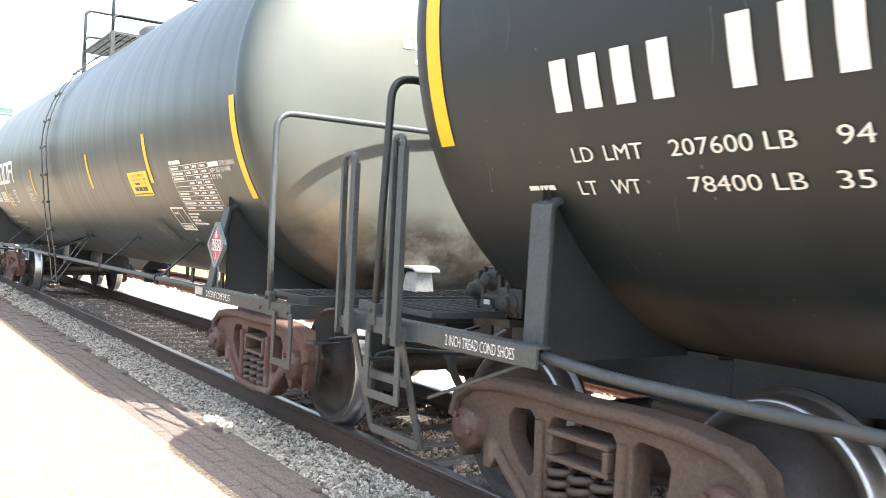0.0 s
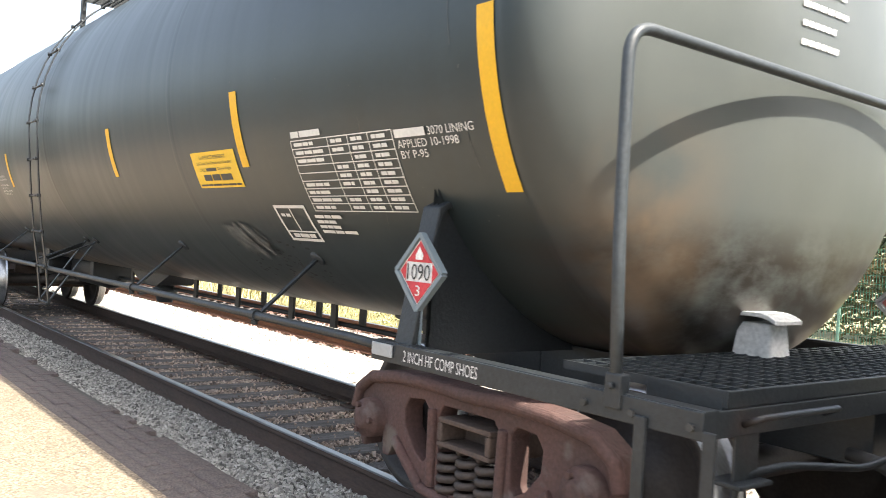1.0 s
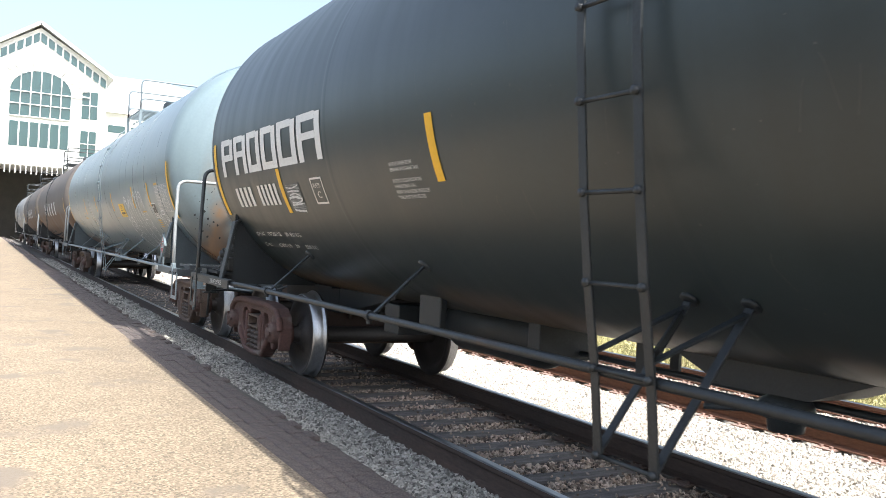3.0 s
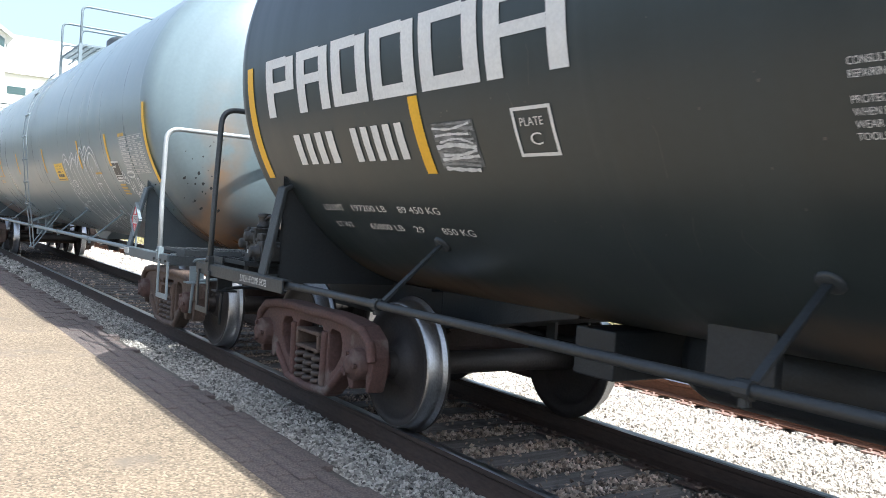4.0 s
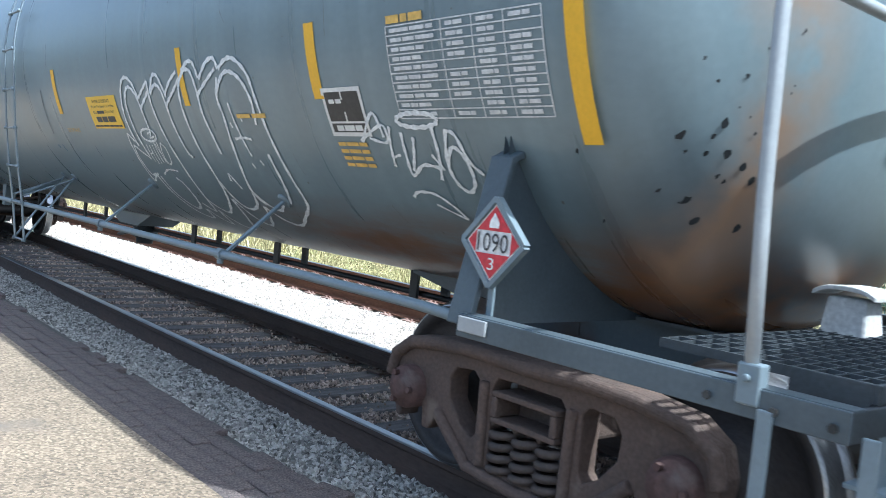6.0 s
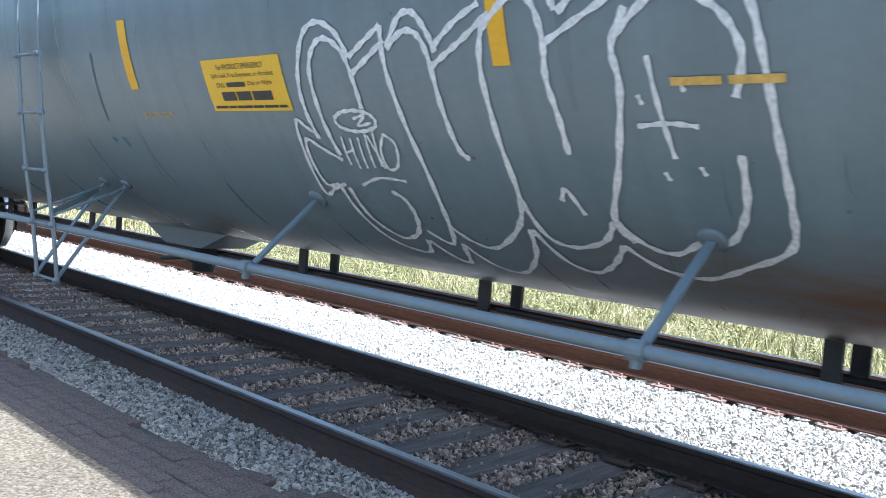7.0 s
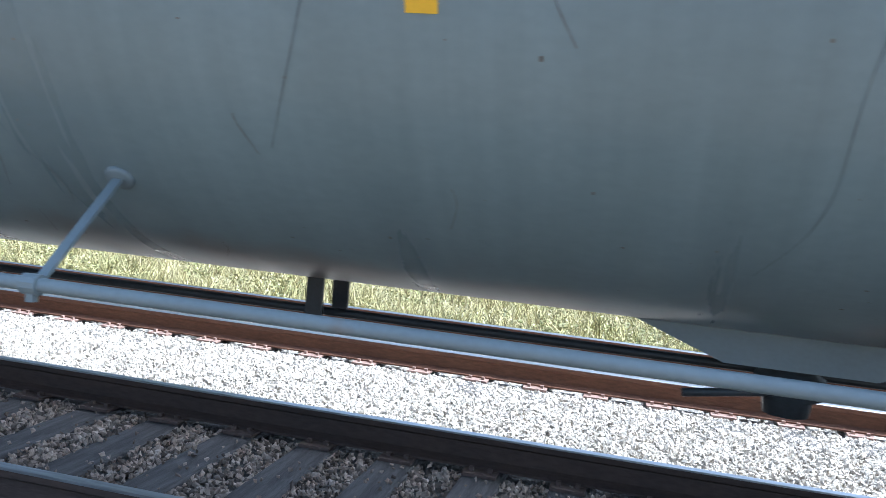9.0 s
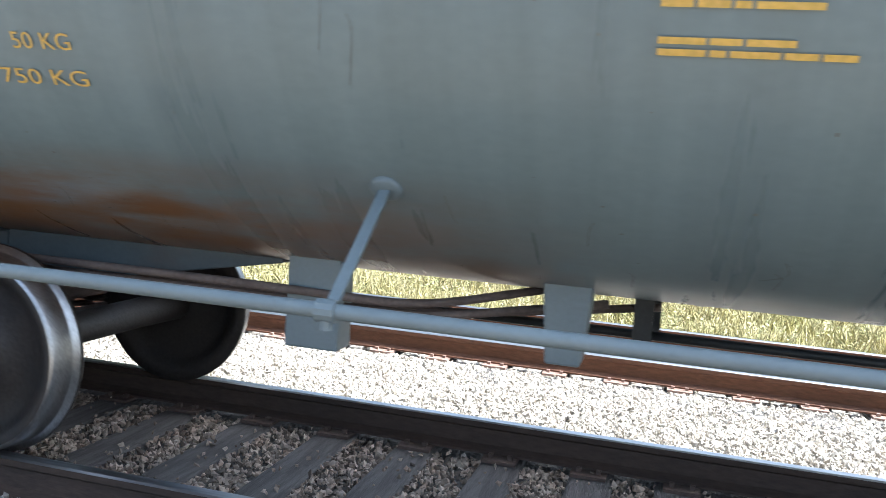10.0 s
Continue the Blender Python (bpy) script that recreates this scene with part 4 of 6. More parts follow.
    box(bm, *sorted((X(corner + 0.08), X(corner + 0.34))), -0.16 * s - 0.02, 0.10 * s + 0.02 if s > 0 else 0.18, 0.74, 1.0)
    box(bm, *sorted((X(corner + 0.2), X(corner + 0.42))), *sorted((s * 0.08, s * 0.2)), 0.76, 0.98)
    part("coupler", bm, M["cast_rust"], car, "rusty cast knuckle coupler", bevel=0.03)
    y = -0.42 * s
    hose = rounded([(X(corner - 0.1), y, 0.80), (X(corner + 0.08), y, 0.78), (X(corner + 0.16), y * 0.8, 0.50), (X(corner + 0.34), y * 0.5, 0.36)], 0.16, 6)
    part("air_hose", tube(bmesh.new(), hose, 0.027, 9), M["black_rubber"], car, "black rubber brake hose", True)
    lever = rounded([(X(corner - 0.03), -1.30, 0.54), (X(corner - 0.02), -1.29, 0.835), (X(corner + 0.01), -1.05, 0.85), (X(corner + 0.05), -0.6, 0.80), (X(corner + 0.18), -0.2, 0.92)], 0.06, 4)
    part("uncoupling_lever", tube(bmesh.new(), lever, 0.014, 8), steel, car, "bent rod uncoupling lever", True)
    bm = box(bmesh.new(), *sorted((X(corner - 0.015), X(corner - 0.003))), -1.33, -1.20, 0.82, 0.97 + lift)
    box(bm, *sorted((X(corner - 0.08), X(corner + 0.04))), -1.36, -1.18, 0.81, 0.825)
    part("lever_bracket", bm, steel, car, "hanging plate bracket for the lever", bevel=0.004)
    if fine:
        # a tapered pedestal with a bent cap plate
        px, py = X(corner - 0.62), -0.2
        bm = bmesh.new()
        v = [bm.verts.new((px + i * w, py + j * w * 0.9, z)) for z, w in ((1.0, 0.105), (1.24, 0.078)) for i, j in ((-1, -1), (1, -1), (1, 1), (-1, 1))]
        for f in ((3, 2, 1, 0), (4, 5, 6, 7), (0, 1, 5, 4), (1, 2, 6, 5), (2, 3, 7, 6), (3, 0, 4, 7)):
            bm.faces.new([v[i] for i in f])
        pad = part("tank_pad", bm, M["pale_paint"], car, "pale pedestal under the tank head", bevel=0.012)
        bm = bmesh.new()
        prev = None
        for k in range(9):
            u = -1 + k / 4
            z = 1.268 - 0.03 * abs(u) ** 3
            row = [bm.verts.new((px + u * 0.125, py + j * 0.11, z + h)) for j, h in ((-1, 0), (1, 0), (1, 0.02), (-1, 0.02))]
            if prev:
                for i in range(4):
                    bm.faces.new((prev[i], prev[(i + 1) % 4], row[(i + 1) % 4], row[i]))
            else:
                bm.faces.new(row)
            prev = row
        bm.faces.new(prev[::-1])
        bmesh.ops.recalc_face_normals(bm, faces=bm.faces)
        part("cap_plate", bm, M["pale_paint"], pad, "bent cap plate of the pedestal", bevel=0.004)
    saddle(car, s * truck_x, sill_steel or steel, flange_foot or sill_y - 0.03)


def dome(car, steel, ladder_x):
    """Top fittings: platform, valve bonnet, safety rail."""
    base = part("top_platform", grating(bmesh.new(), ladder_x - 0.75, ladder_x + 0.95, -1.0, 1.0, 4.02), steel, car, "grating platform over the tank top")
    for x in (ladder_x - 0.75, ladder_x + 0.95):
        for y in (-1.0, 1.0):
            part("platform_leg", beam(bmesh.new(), (x, y, 3.62), (x, y, 4.02), 0.05, 0.05), steel, base)
    for x, z in ((ladder_x - 0.75, 4.62), (ladder_x + 0.95, 4.62)):
        for r in (z, z - 0.38):
            line = rounded([(x, -1.0, 3.7), (x, -1.0, r), (x, 1.0, r), (x, 1.0, 3.7)], 0.1, 4)
            part("safety_rail", tube(bmesh.new(), line, 0.02, 8), steel, base, "bent tube safety rail", True)
    bm = lathe(bmesh.new(), [(0.05, 4.4), (0.3, 4.4), (0.36, 4.34), (0.36, 4.05), (0.42, 4.04), (0.42, 3.95), (0.05, 3.95)], 24, "z")
    for v in bm.verts:
        v.co.x += ladder_x - 0.2
    part("valve_bonnet", bm, M["dark_grey_steel"], base, "round valve bonnet", True)
    bm = box(bmesh.new(), ladder_x + 0.35, ladder_x + 0.75, -0.3, 0.1, 4.03, 4.3)
    part("valve_box", bm, M["pale_paint"], base, bevel=0.02)


def ladder(car, x, steel, w=0.17):
    """A side ladder of flat bars that bends over the shell, with the struts that hold its foot."""
    bend = [(-(RAD + 0.07) * math.cos(radians(a)), AXIS + (RAD + 0.07) * math.sin(radians(a))) for a in range(-6, 64, 7)]
    curve = [(-1.41, 0.66), (-1.45, 1.02), (-1.51, 1.38), (-1.555, 1.74), (-1.59, 2.115)] + bend
    for dx in (-w, w):
        bm = bmesh.new()
        rows = []
        for i, (y, z) in enumerate(curve):
            p, q = curve[max(i - 1, 0)], curve[min(i + 1, len(curve) - 1)]
            n = Vector((0, -(q[1] - p[1]), q[0] - p[0])).normalized() * 0.006
            rows.append([bm.verts.new((x + dx + sx * 0.025, y + k * n.y, z + k * n.z)) for sx, k in ((-1, -1), (1, -1), (1, 1), (-1, 1))])
        for a, b in zip(rows, rows[1:]):
            for k in range(4):
                bm.faces.new((a[k], a[(k + 1) % 4], b[(k + 1) % 4], b[k]))
        bm.faces.new(rows[0])
        bm.faces.new(rows[-1][::-1])
        bmesh.ops.recalc_face_normals(bm, faces=bm.faces)
        part("ladder_rail", bm, steel, car, "flat bar ladder side", bevel=0.003)
    rungs = [(-1.41, 0.665), (-1.455, 1.03), (-1.51, 1.383), (-1.555, 1.748), (-1.595, 2.115)] + [(-(RAD + 0.07) * math.cos(radians(a)), AXIS + (RAD + 0.07) * math.sin(radians(a))) for a in (-1, 12, 26, 40, 54)]
    first = None
    for y, z in rungs:
        if first:
            again("rung", first, car, pose(x, y, z))
        else:
            bm = tube(bmesh.new(), [(-w, 0, 0), (w, 0, 0)], 0.0105, 8)
            for sx in (-w, w):
                tube(bm, [(sx, -0.022, 0), (sx, 0.014, 0)], 0.018, 8)
            first = part("rung", bm, steel, car, "round rung with bolt heads", True, at=pose(x, y, z))
    for dx in (-w, w):
        bm = bmesh.new()
        beam(bm, (x + dx, -1.41, 0.68), (x + dx + 0.05, -1.00, 1.315), 0.012, 0.045, (1, 0, 0))
        beam(bm, (x + dx, -1.45, 1.10), (x + dx + 0.05, -1.00, 1.30), 0.012, 0.04, (1, 0, 0))
        part("ladder_strut", bm, steel, car, "flat bar strut from ladder foot to tank", bevel=0.003)
        bm = lathe(bmesh.new(), [(0.01, 0.0), (0.045, 0.0), (0.045, 0.018), (0.038, 0.024), (0.01, 0.024)], 12, "z")
        part("strut_pad", bm, steel, car, at=pose(x + dx + 0.05, -0.985, 1.335, 140))
    part("ladder_tie", beam(bmesh.new(), (x - w + 0.05, -1.03, 1.27), (x + w, -1.45, 1.12), 0.012, 0.04, (0, 0, 1)), steel, car, "flat bar tie across the ladder foot", bevel=0.003)


def side_pipe(car, reach, sill_y, end_z, steel, braces, pad=None):
    for s in (-1, 1):
        line = rounded([(-reach - 0.06, s * (sill_y - 0.035), end_z), (-reach + 0.35, s * 1.42, 1.02), (reach - 0.35, s * 1.42, 1.02), (reach + 0.06, s * (sill_y - 0.035), end_z)], 0.2, 3)
        part("side_rail_pipe", tube(bmesh.new(), line, 0.0235, 12), steel, car, "long side handrail pipe", True)
    for x in braces:
        for s in (-1, 1):
            bm = bmesh.new()
            beam(bm, (x, s * 1.40, 1.02), (x + 0.02, s * 1.03, 1.37), 0.014, 0.036, (1, 0, 0))
            part("rail_brace", bm, steel, car, "flat bar brace from tank to side pipe")
            bm = tube(bmesh.new(), [(x - 0.03, s * 1.42, 1.02), (x + 0.03, s * 1.42, 1.02)], 0.034, 12)
            tube(bm, [(x, s * 1.42, 1.0), (x, s * 1.42, 0.965)], 0.02, 8)
            part("pipe_clamp", bm, steel, car)
            bm = lathe(bmesh.new(), [(0.01, 0.0), (0.055, 0.0), (0.055, 0.02), (0.045, 0.027), (0.01, 0.027)], 12, "z")
            part("brace_pad", bm, pad or steel, car, at=pose(x + 0.02, s * 1.025, 1.375, 138 * -s))


def belly(car, half, steel, outlet_x, hangers=()):
    bm = lathe(bmesh.new(), [(0.03, 0.64), (0.09, 0.64), (0.10, 0.70), (0.14, 0.72), (0.14, 0.80), (0.10, 0.82), (0.10, 0.92), (0.2, 0.94), (0.2, 1.06), (0.03, 1.06)], 18, "z")
    for v in bm.verts:
        v.co.x += outlet_x
    o = part("bottom_outlet", bm, M["dark_grey_steel"], car, "bottom outlet valve under the tank", True)
    part("outlet_handle", tube(bmesh.new(), [(outlet_x - 0.42, -0.15, 0.70), (outlet_x - 0.05, -0.12, 0.75)], 0.018, 8), M["dark_grey_steel"], o, "", True)
    bm = bmesh.new()
    v = [bm.verts.new(p) for p in ((outlet_x - 0.75, -0.2, 1.03), (outlet_x - 0.28, -0.2, 0.85), (outlet_x + 0.28, -0.2, 0.85), (outlet_x + 0.75, -0.2, 1.03),
                                   (outlet_x - 0.75, 0.2, 1.03), (outlet_x - 0.28, 0.2, 0.85), (outlet_x + 0.28, 0.2, 0.85), (outlet_x + 0.75, 0.2, 1.03))]
    for f in ((0, 1, 5, 4), (1, 2, 6, 5), (2, 3, 7, 6), (0, 3, 2, 1), (4, 5, 6, 7)):
        bm.faces.new([v[i] for i in f])
    part("outlet_skid", bm, steel, car, "sloped skid round the outlet")
    part("train_line", tube(bmesh.new(), [(-half + 1.2, 0.06, 0.80), (half - 1.2, 0.06, 0.80)], 0.02, 8), M["black_steel"], car, "thin brake pipe under the tank", True)
    first = None
    for x in hangers or [-half + 1.5 + 2.05 * k for k in range(6)]:
        for dx, y in ((0, -0.02), (0.03, 0.24)):
            if abs(x + dx - outlet_x) > 0.5:
                at = pose(x + dx, y, 0)
                first = again("pipe_hanger", first, car, at) if first else part("pipe_hanger", box(bmesh.new(), -0.04, 0.04, -0.012, 0.012, 0.77, 1.06), M["black_steel"], car, "", at=at)


def brake_gear(car, x, y, steel):
    """Control valve with its pipes on the end platform, built about its foot."""
    at = pose(x, y, 1.06)
    bm = box(bmesh.new(), -0.075, 0.075, -0.09, 0.09, 0.06, 0.30)
    box(bm, -0.095, 0.095, -0.105, 0.105, 0.13, 0.155)
    box(bm, -0.085, -0.06, -0.11, 0.11, 0.06, 0.30)
    box(bm, 0.055, 0.08, -0.11, 0.11, 0.06, 0.30)
    b = part("control_valve", bm, steel, car, "grimy brake control valve on the end platform", bevel=0.008, at=at)
    bm = box(bmesh.new(), 0.085, 0.27, -0.12, 0.07, 0.05, 0.20)
    box(bm, 0.10, 0.20, -0.10, 0.05, 0.20, 0.26)
    box(bm, 0.15, 0.17, -0.13, 0.08, 0.04, 0.22)
    part("valve_body", bm, steel, b, bevel=0.01)
    bm = box(bmesh.new(), -0.20, -0.09, -0.07, 0.06, 0.08, 0.25)
    box(bm, -0.16, -0.145, -0.085, 0.075, 0.07, 0.26)
    part("valve_body", bm, steel, b, bevel=0.01)
    part("valve_bracket", box(bmesh.new(), -0.09, 0.22, -0.15, 0.14, 0.0, 0.04), steel, b, bevel=0.006)
    part("valve_stand", box(bmesh.new(), -0.05, 0.05, -0.13, -0.11, -0.06, 0.10), M["black_steel"], b, bevel=0.005)
    cap = lathe(bmesh.new(), [(0.012, -0.06), (0.034, -0.06), (0.04, -0.05), (0.04, -0.015), (0.058, -0.012), (0.058, 0.01), (0.012, 0.01)], 16, "y")
    cap = part("valve_cap", cap, steel, b, at=pose(-0.01, -0.09, 0.23))
    again("valve_cap", cap, b, pose(0.19, -0.12, 0.12))
    again("valve_cap", cap, b, pose(-0.15, -0.075, 0.17))
    part("valve_dome", lathe(bmesh.new(), [(0.012, 0.0), (0.055, 0.0), (0.055, 0.02), (0.042, 0.03), (0.042, 0.08), (0.05, 0.085), (0.05, 0.11), (0.012, 0.115)], 16, "z"), steel, b, at=pose(-0.01, 0, 0.30))
    bolt = part("bolt", tube(bmesh.new(), [(0, 0, 0), (0, -0.02, 0)], 0.010, 6), steel, b, at=pose(-0.08, -0.11, 0.27))
    for k, (u, w) in enumerate(((0.07, 0.27), (-0.08, 0.08), (0.07, 0.08), (0.16, 0.20), (0.25, 0.07))):
        again("bolt", bolt, b, pose(u, -0.115, w))
    part("valve_tag", box(bmesh.new(), -0.05, 0.0, -0.112, -0.107, 0.10, 0.125), M["pale_paint"], b, "small pale tag")
    for k, line in enumerate(([(0.02, 0, 0.36), (0.10, 0, 0.40), (0.20, 0.0, 0.38), (0.23, 0.02, 0.24)], [(0.24, 0.0, 0.17), (0.40, 0.04, 0.16), (0.62, 0.1, 0.06), (0.8, 0.15, -0.02)], [(0.24, 0.05, 0.11), (0.42, 0.09, 0.10), (0.62, 0.16, 0.02), (0.8, 0.2, -0.04)])):
        part("valve_pipe", tube(bmesh.new(), rounded(line, 0.05, 5), 0.013, 8), M["black_rubber"], b, "", True)
    part("cable_loop", tube(bmesh.new(), rounded([(0.30, 0.1, 0.16), (0.42, 0.1, 0.42), (0.52, 0.12, 0.30), (0.46, 0.1, 0.04)], 0.10, 6), 0.012, 8), M["black_rubber"], b, "", True)
    part("reservoir", lathe(bmesh.new(), [(0.03, -0.30), (0.10, -0.28), (0.13, -0.22), (0.13, 0.22), (0.10, 0.28), (0.03, 0.30)], 18, "x"), M["black_steel"], b, "", True, at=pose(0.30, 0.72, 0.14))


def film(car_tank, name, bm, mat, label):
    return part(name, bm, mat, car_tank, label)


def tape_strips(tank, X, rows):
    """Yellow reflective tape upright on the shell: x, lower and upper angle, in train metres."""
    for x0, x1, a0, a1 in rows:
        film(tank, "reflective_strip", patch(bmesh.new(), X(x0), X(x1), a0, a1), M["yellow"], "upright yellow reflective tape strip")


def inspection_table(tank, x0, x1, a0, a1, rows, cols, ruled, seed):
    """A stencilled table: thin rules and unreadable entries as bars."""
    r = random.Random(seed)
    bm = bmesh.new()
    w = 0.006
    for i in range(rows + 1):
        a = a0 + (a1 - a0) * i / rows
        patch(bm, x0, x1, a - 0.11, a + 0.11)
    edges = [0.0, 0.40, 0.60, 0.79, 1.0][:cols + 1]
    for e in edges:
        x = x0 + (x1 - x0) * e
        patch(bm, x - w / 2, x + w / 2, a0, a1)
    for i in range(rows):
        lo, hi = a0 + (a1 - a0) * (i + 0.3) / rows, a0 + (a1 - a0) * (i + 0.72) / rows
        for c in range(cols):
            if r.random() < 0.85:
                u, v = x0 + (x1 - x0) * (edges[c] + 0.03), x0 + (x1 - x0) * (edges[c + 1] - 0.03)
                k = r.uniform(0.6, 0.95) if c == 0 else 0.8
                bars(bm, u, u + (v - u) * k, lo, hi, [r.uniform(1, 3) for _ in range(3 if c == 0 else 2)], 0.004, 0.2)
    film(tank, "inspection_table", bm, ruled, "stencilled white inspection table of ruled rows")


def emergency_decal(tank, x0, x1, a0, a1):
    d = film(tank, "emergency_decal", patch(bmesh.new(), x0, x1, a0, a1), M["yellow_sign"], "yellow emergency notice with black print")
    h, w = a1 - a0, x1 - x0
    bm = bmesh.new()
    letters(bm, "For PRODUCT EMERGENCY", x0 + 0.2 * w, x0 + 0.8 * w, a0 + 0.80 * h, a0 + 0.90 * h)
    letters(bm, "Spill, Leak, Fire, Exposure, or Accident", x0 + 0.1 * w, x0 + 0.9 * w, a0 + 0.63 * h, a0 + 0.74 * h)
    letters(bm, "CALL", x0 + 0.14 * w, x0 + 0.26 * w, a0 + 0.47 * h, a0 + 0.56 * h)
    bars(bm, x0 + 0.28 * w, x0 + 0.52 * w, a0 + 0.47 * h, a0 + 0.56 * h, [1])
    letters(bm, "Day or Night", x0 + 0.56 * w, x0 + 0.86 * w, a0 + 0.47 * h, a0 + 0.57 * h)
    bars(bm, x0 + 0.18 * w, x0 + 0.82 * w, a0 + 0.21 * h, a0 + 0.38 * h, [3, 3, 4], 0.006, 0.35)
    bars(bm, x0 + 0.04 * w, x0 + 0.96 * w, a0 + 0.06 * h, a0 + 0.11 * h, [5, 3, 6, 4, 5, 3], 0.006, 0.3)
    part("print", bm, M["ink"], d, "black print, its telephone number as bars")


def boxed_panel(tank, x0, x1, a0, a1, dark=False):
    bm = bmesh.new()
    w, h = 0.022, 0.8
    if dark:
        film(tank, "consolidated_panel", patch(bmesh.new(), x0, x1, a0, a1, 0.003), M["ink"], "black stencil panel")
    patch(bm, x0, x1, a0, a0 + h)
    patch(bm, x0, x1, a1 - h, a1)
    patch(bm, x0, x0 + w, a0 + h, a1 - h)
    patch(bm, x1 - w, x1, a0 + h, a1 - h)
    patch(bm, x0 + 0.48 * (x1 - x0), x0 + 0.48 * (x1 - x0) + w / 2, a0 + 3, a1 - h)
    patch(bm, x0 + w, x1 - w, a0 + 2.6, a0 + 3.0)
    bars(bm, x0 + 0.06, x1 - 0.06, a0 + 1.1, a0 + 2.2, [2, 3, 2], 0.004)
    bars(bm, x0 + 0.05, x0 + 0.16, a1 - 3.0, a1 - 2.2, [1, 1], 0.004)
    film(tank, "stencil_panel", bm, M["white"], "white-framed stencil panel")


def tank_car(label, cx, half, trucks, tank_mat, steel, cast, rail_mat, ladder_x=0.0, braces=(-4.9, -2.6, 2.75, 4.85), fine=True, spin=True, depth=0.6, shell=None, rail_x=(0.8, 0.8), corner=(1.0, 1.0), rail_z=2.19, floor_steel=None, words=("2 INCH HF COMP SHOES", 0.0), sill_y=1.44, sill_in=0.85, lift=0.0, stirrups=((-0.22, 0.04), (-0.22, 0.04)), hangers=(), ladder_half=0.17, sill_steel=None, flange_foot=None):
    car = tagged(empty("tank_car", pose(cx + TRACKING[0][6], 0, LIFT)), label, "tank car", "tank cars of the train")
    tank = part("tank", tank_mesh(shell or half, depth), tank_mat, car)
    for s, off, rx, co, st in zip((-1, 1), trucks, rail_x, corner, stirrups):
        truck(car, s * off, cast, cx if spin else None)
        car_end(car, s, half, off, steel, rail_mat, fine, words=words if fine else None, rail_x=rx, corner=co, rail_z=rail_z, floor_steel=floor_steel, sill_y=sill_y, sill_in=sill_in, lift=lift, stirrup=st, sill_steel=sill_steel, flange_foot=flange_foot)
    ladder(car, ladder_x, steel, ladder_half)
    dome(car, steel, ladder_x)
    side_pipe(car, half - sill_in, sill_y, 1.02 + lift, steel, braces, M["dark_grey_steel"] if steel is M["black_steel"] else None)
    belly(car, half, steel, ladder_x - 0.4, hangers)
    return car, tank



CARS = []


def wear(tank, half, seed, mat, count):
    """Paint chips, specks and hairline scratches on the camera side of the shell, thicker low down."""
    r = random.Random(seed)
    bm = bmesh.new()
    for k in range(count):
        x, a = r.uniform(-half + 0.1, half - 0.1), -68 + 74 * r.random() ** 1.6
        if k % 5:
            w = r.uniform(0.003, 0.012)
            patch(bm, x, x + w, a, a + w * 37 * r.uniform(0.5, 1.4), 0.0022)
        else:
            ribbon(bm, [(x, a), (x + r.uniform(-0.03, 0.03), a - r.uniform(1, 4)), (x + r.uniform(-0.06, 0.06), a - r.uniform(5, 9))], r.uniform(0.002, 0.004), 0.0022)
    film(tank, "paint_wear", bm, mat, "small chips and scratches in the paint")["kind"] = "stuff"


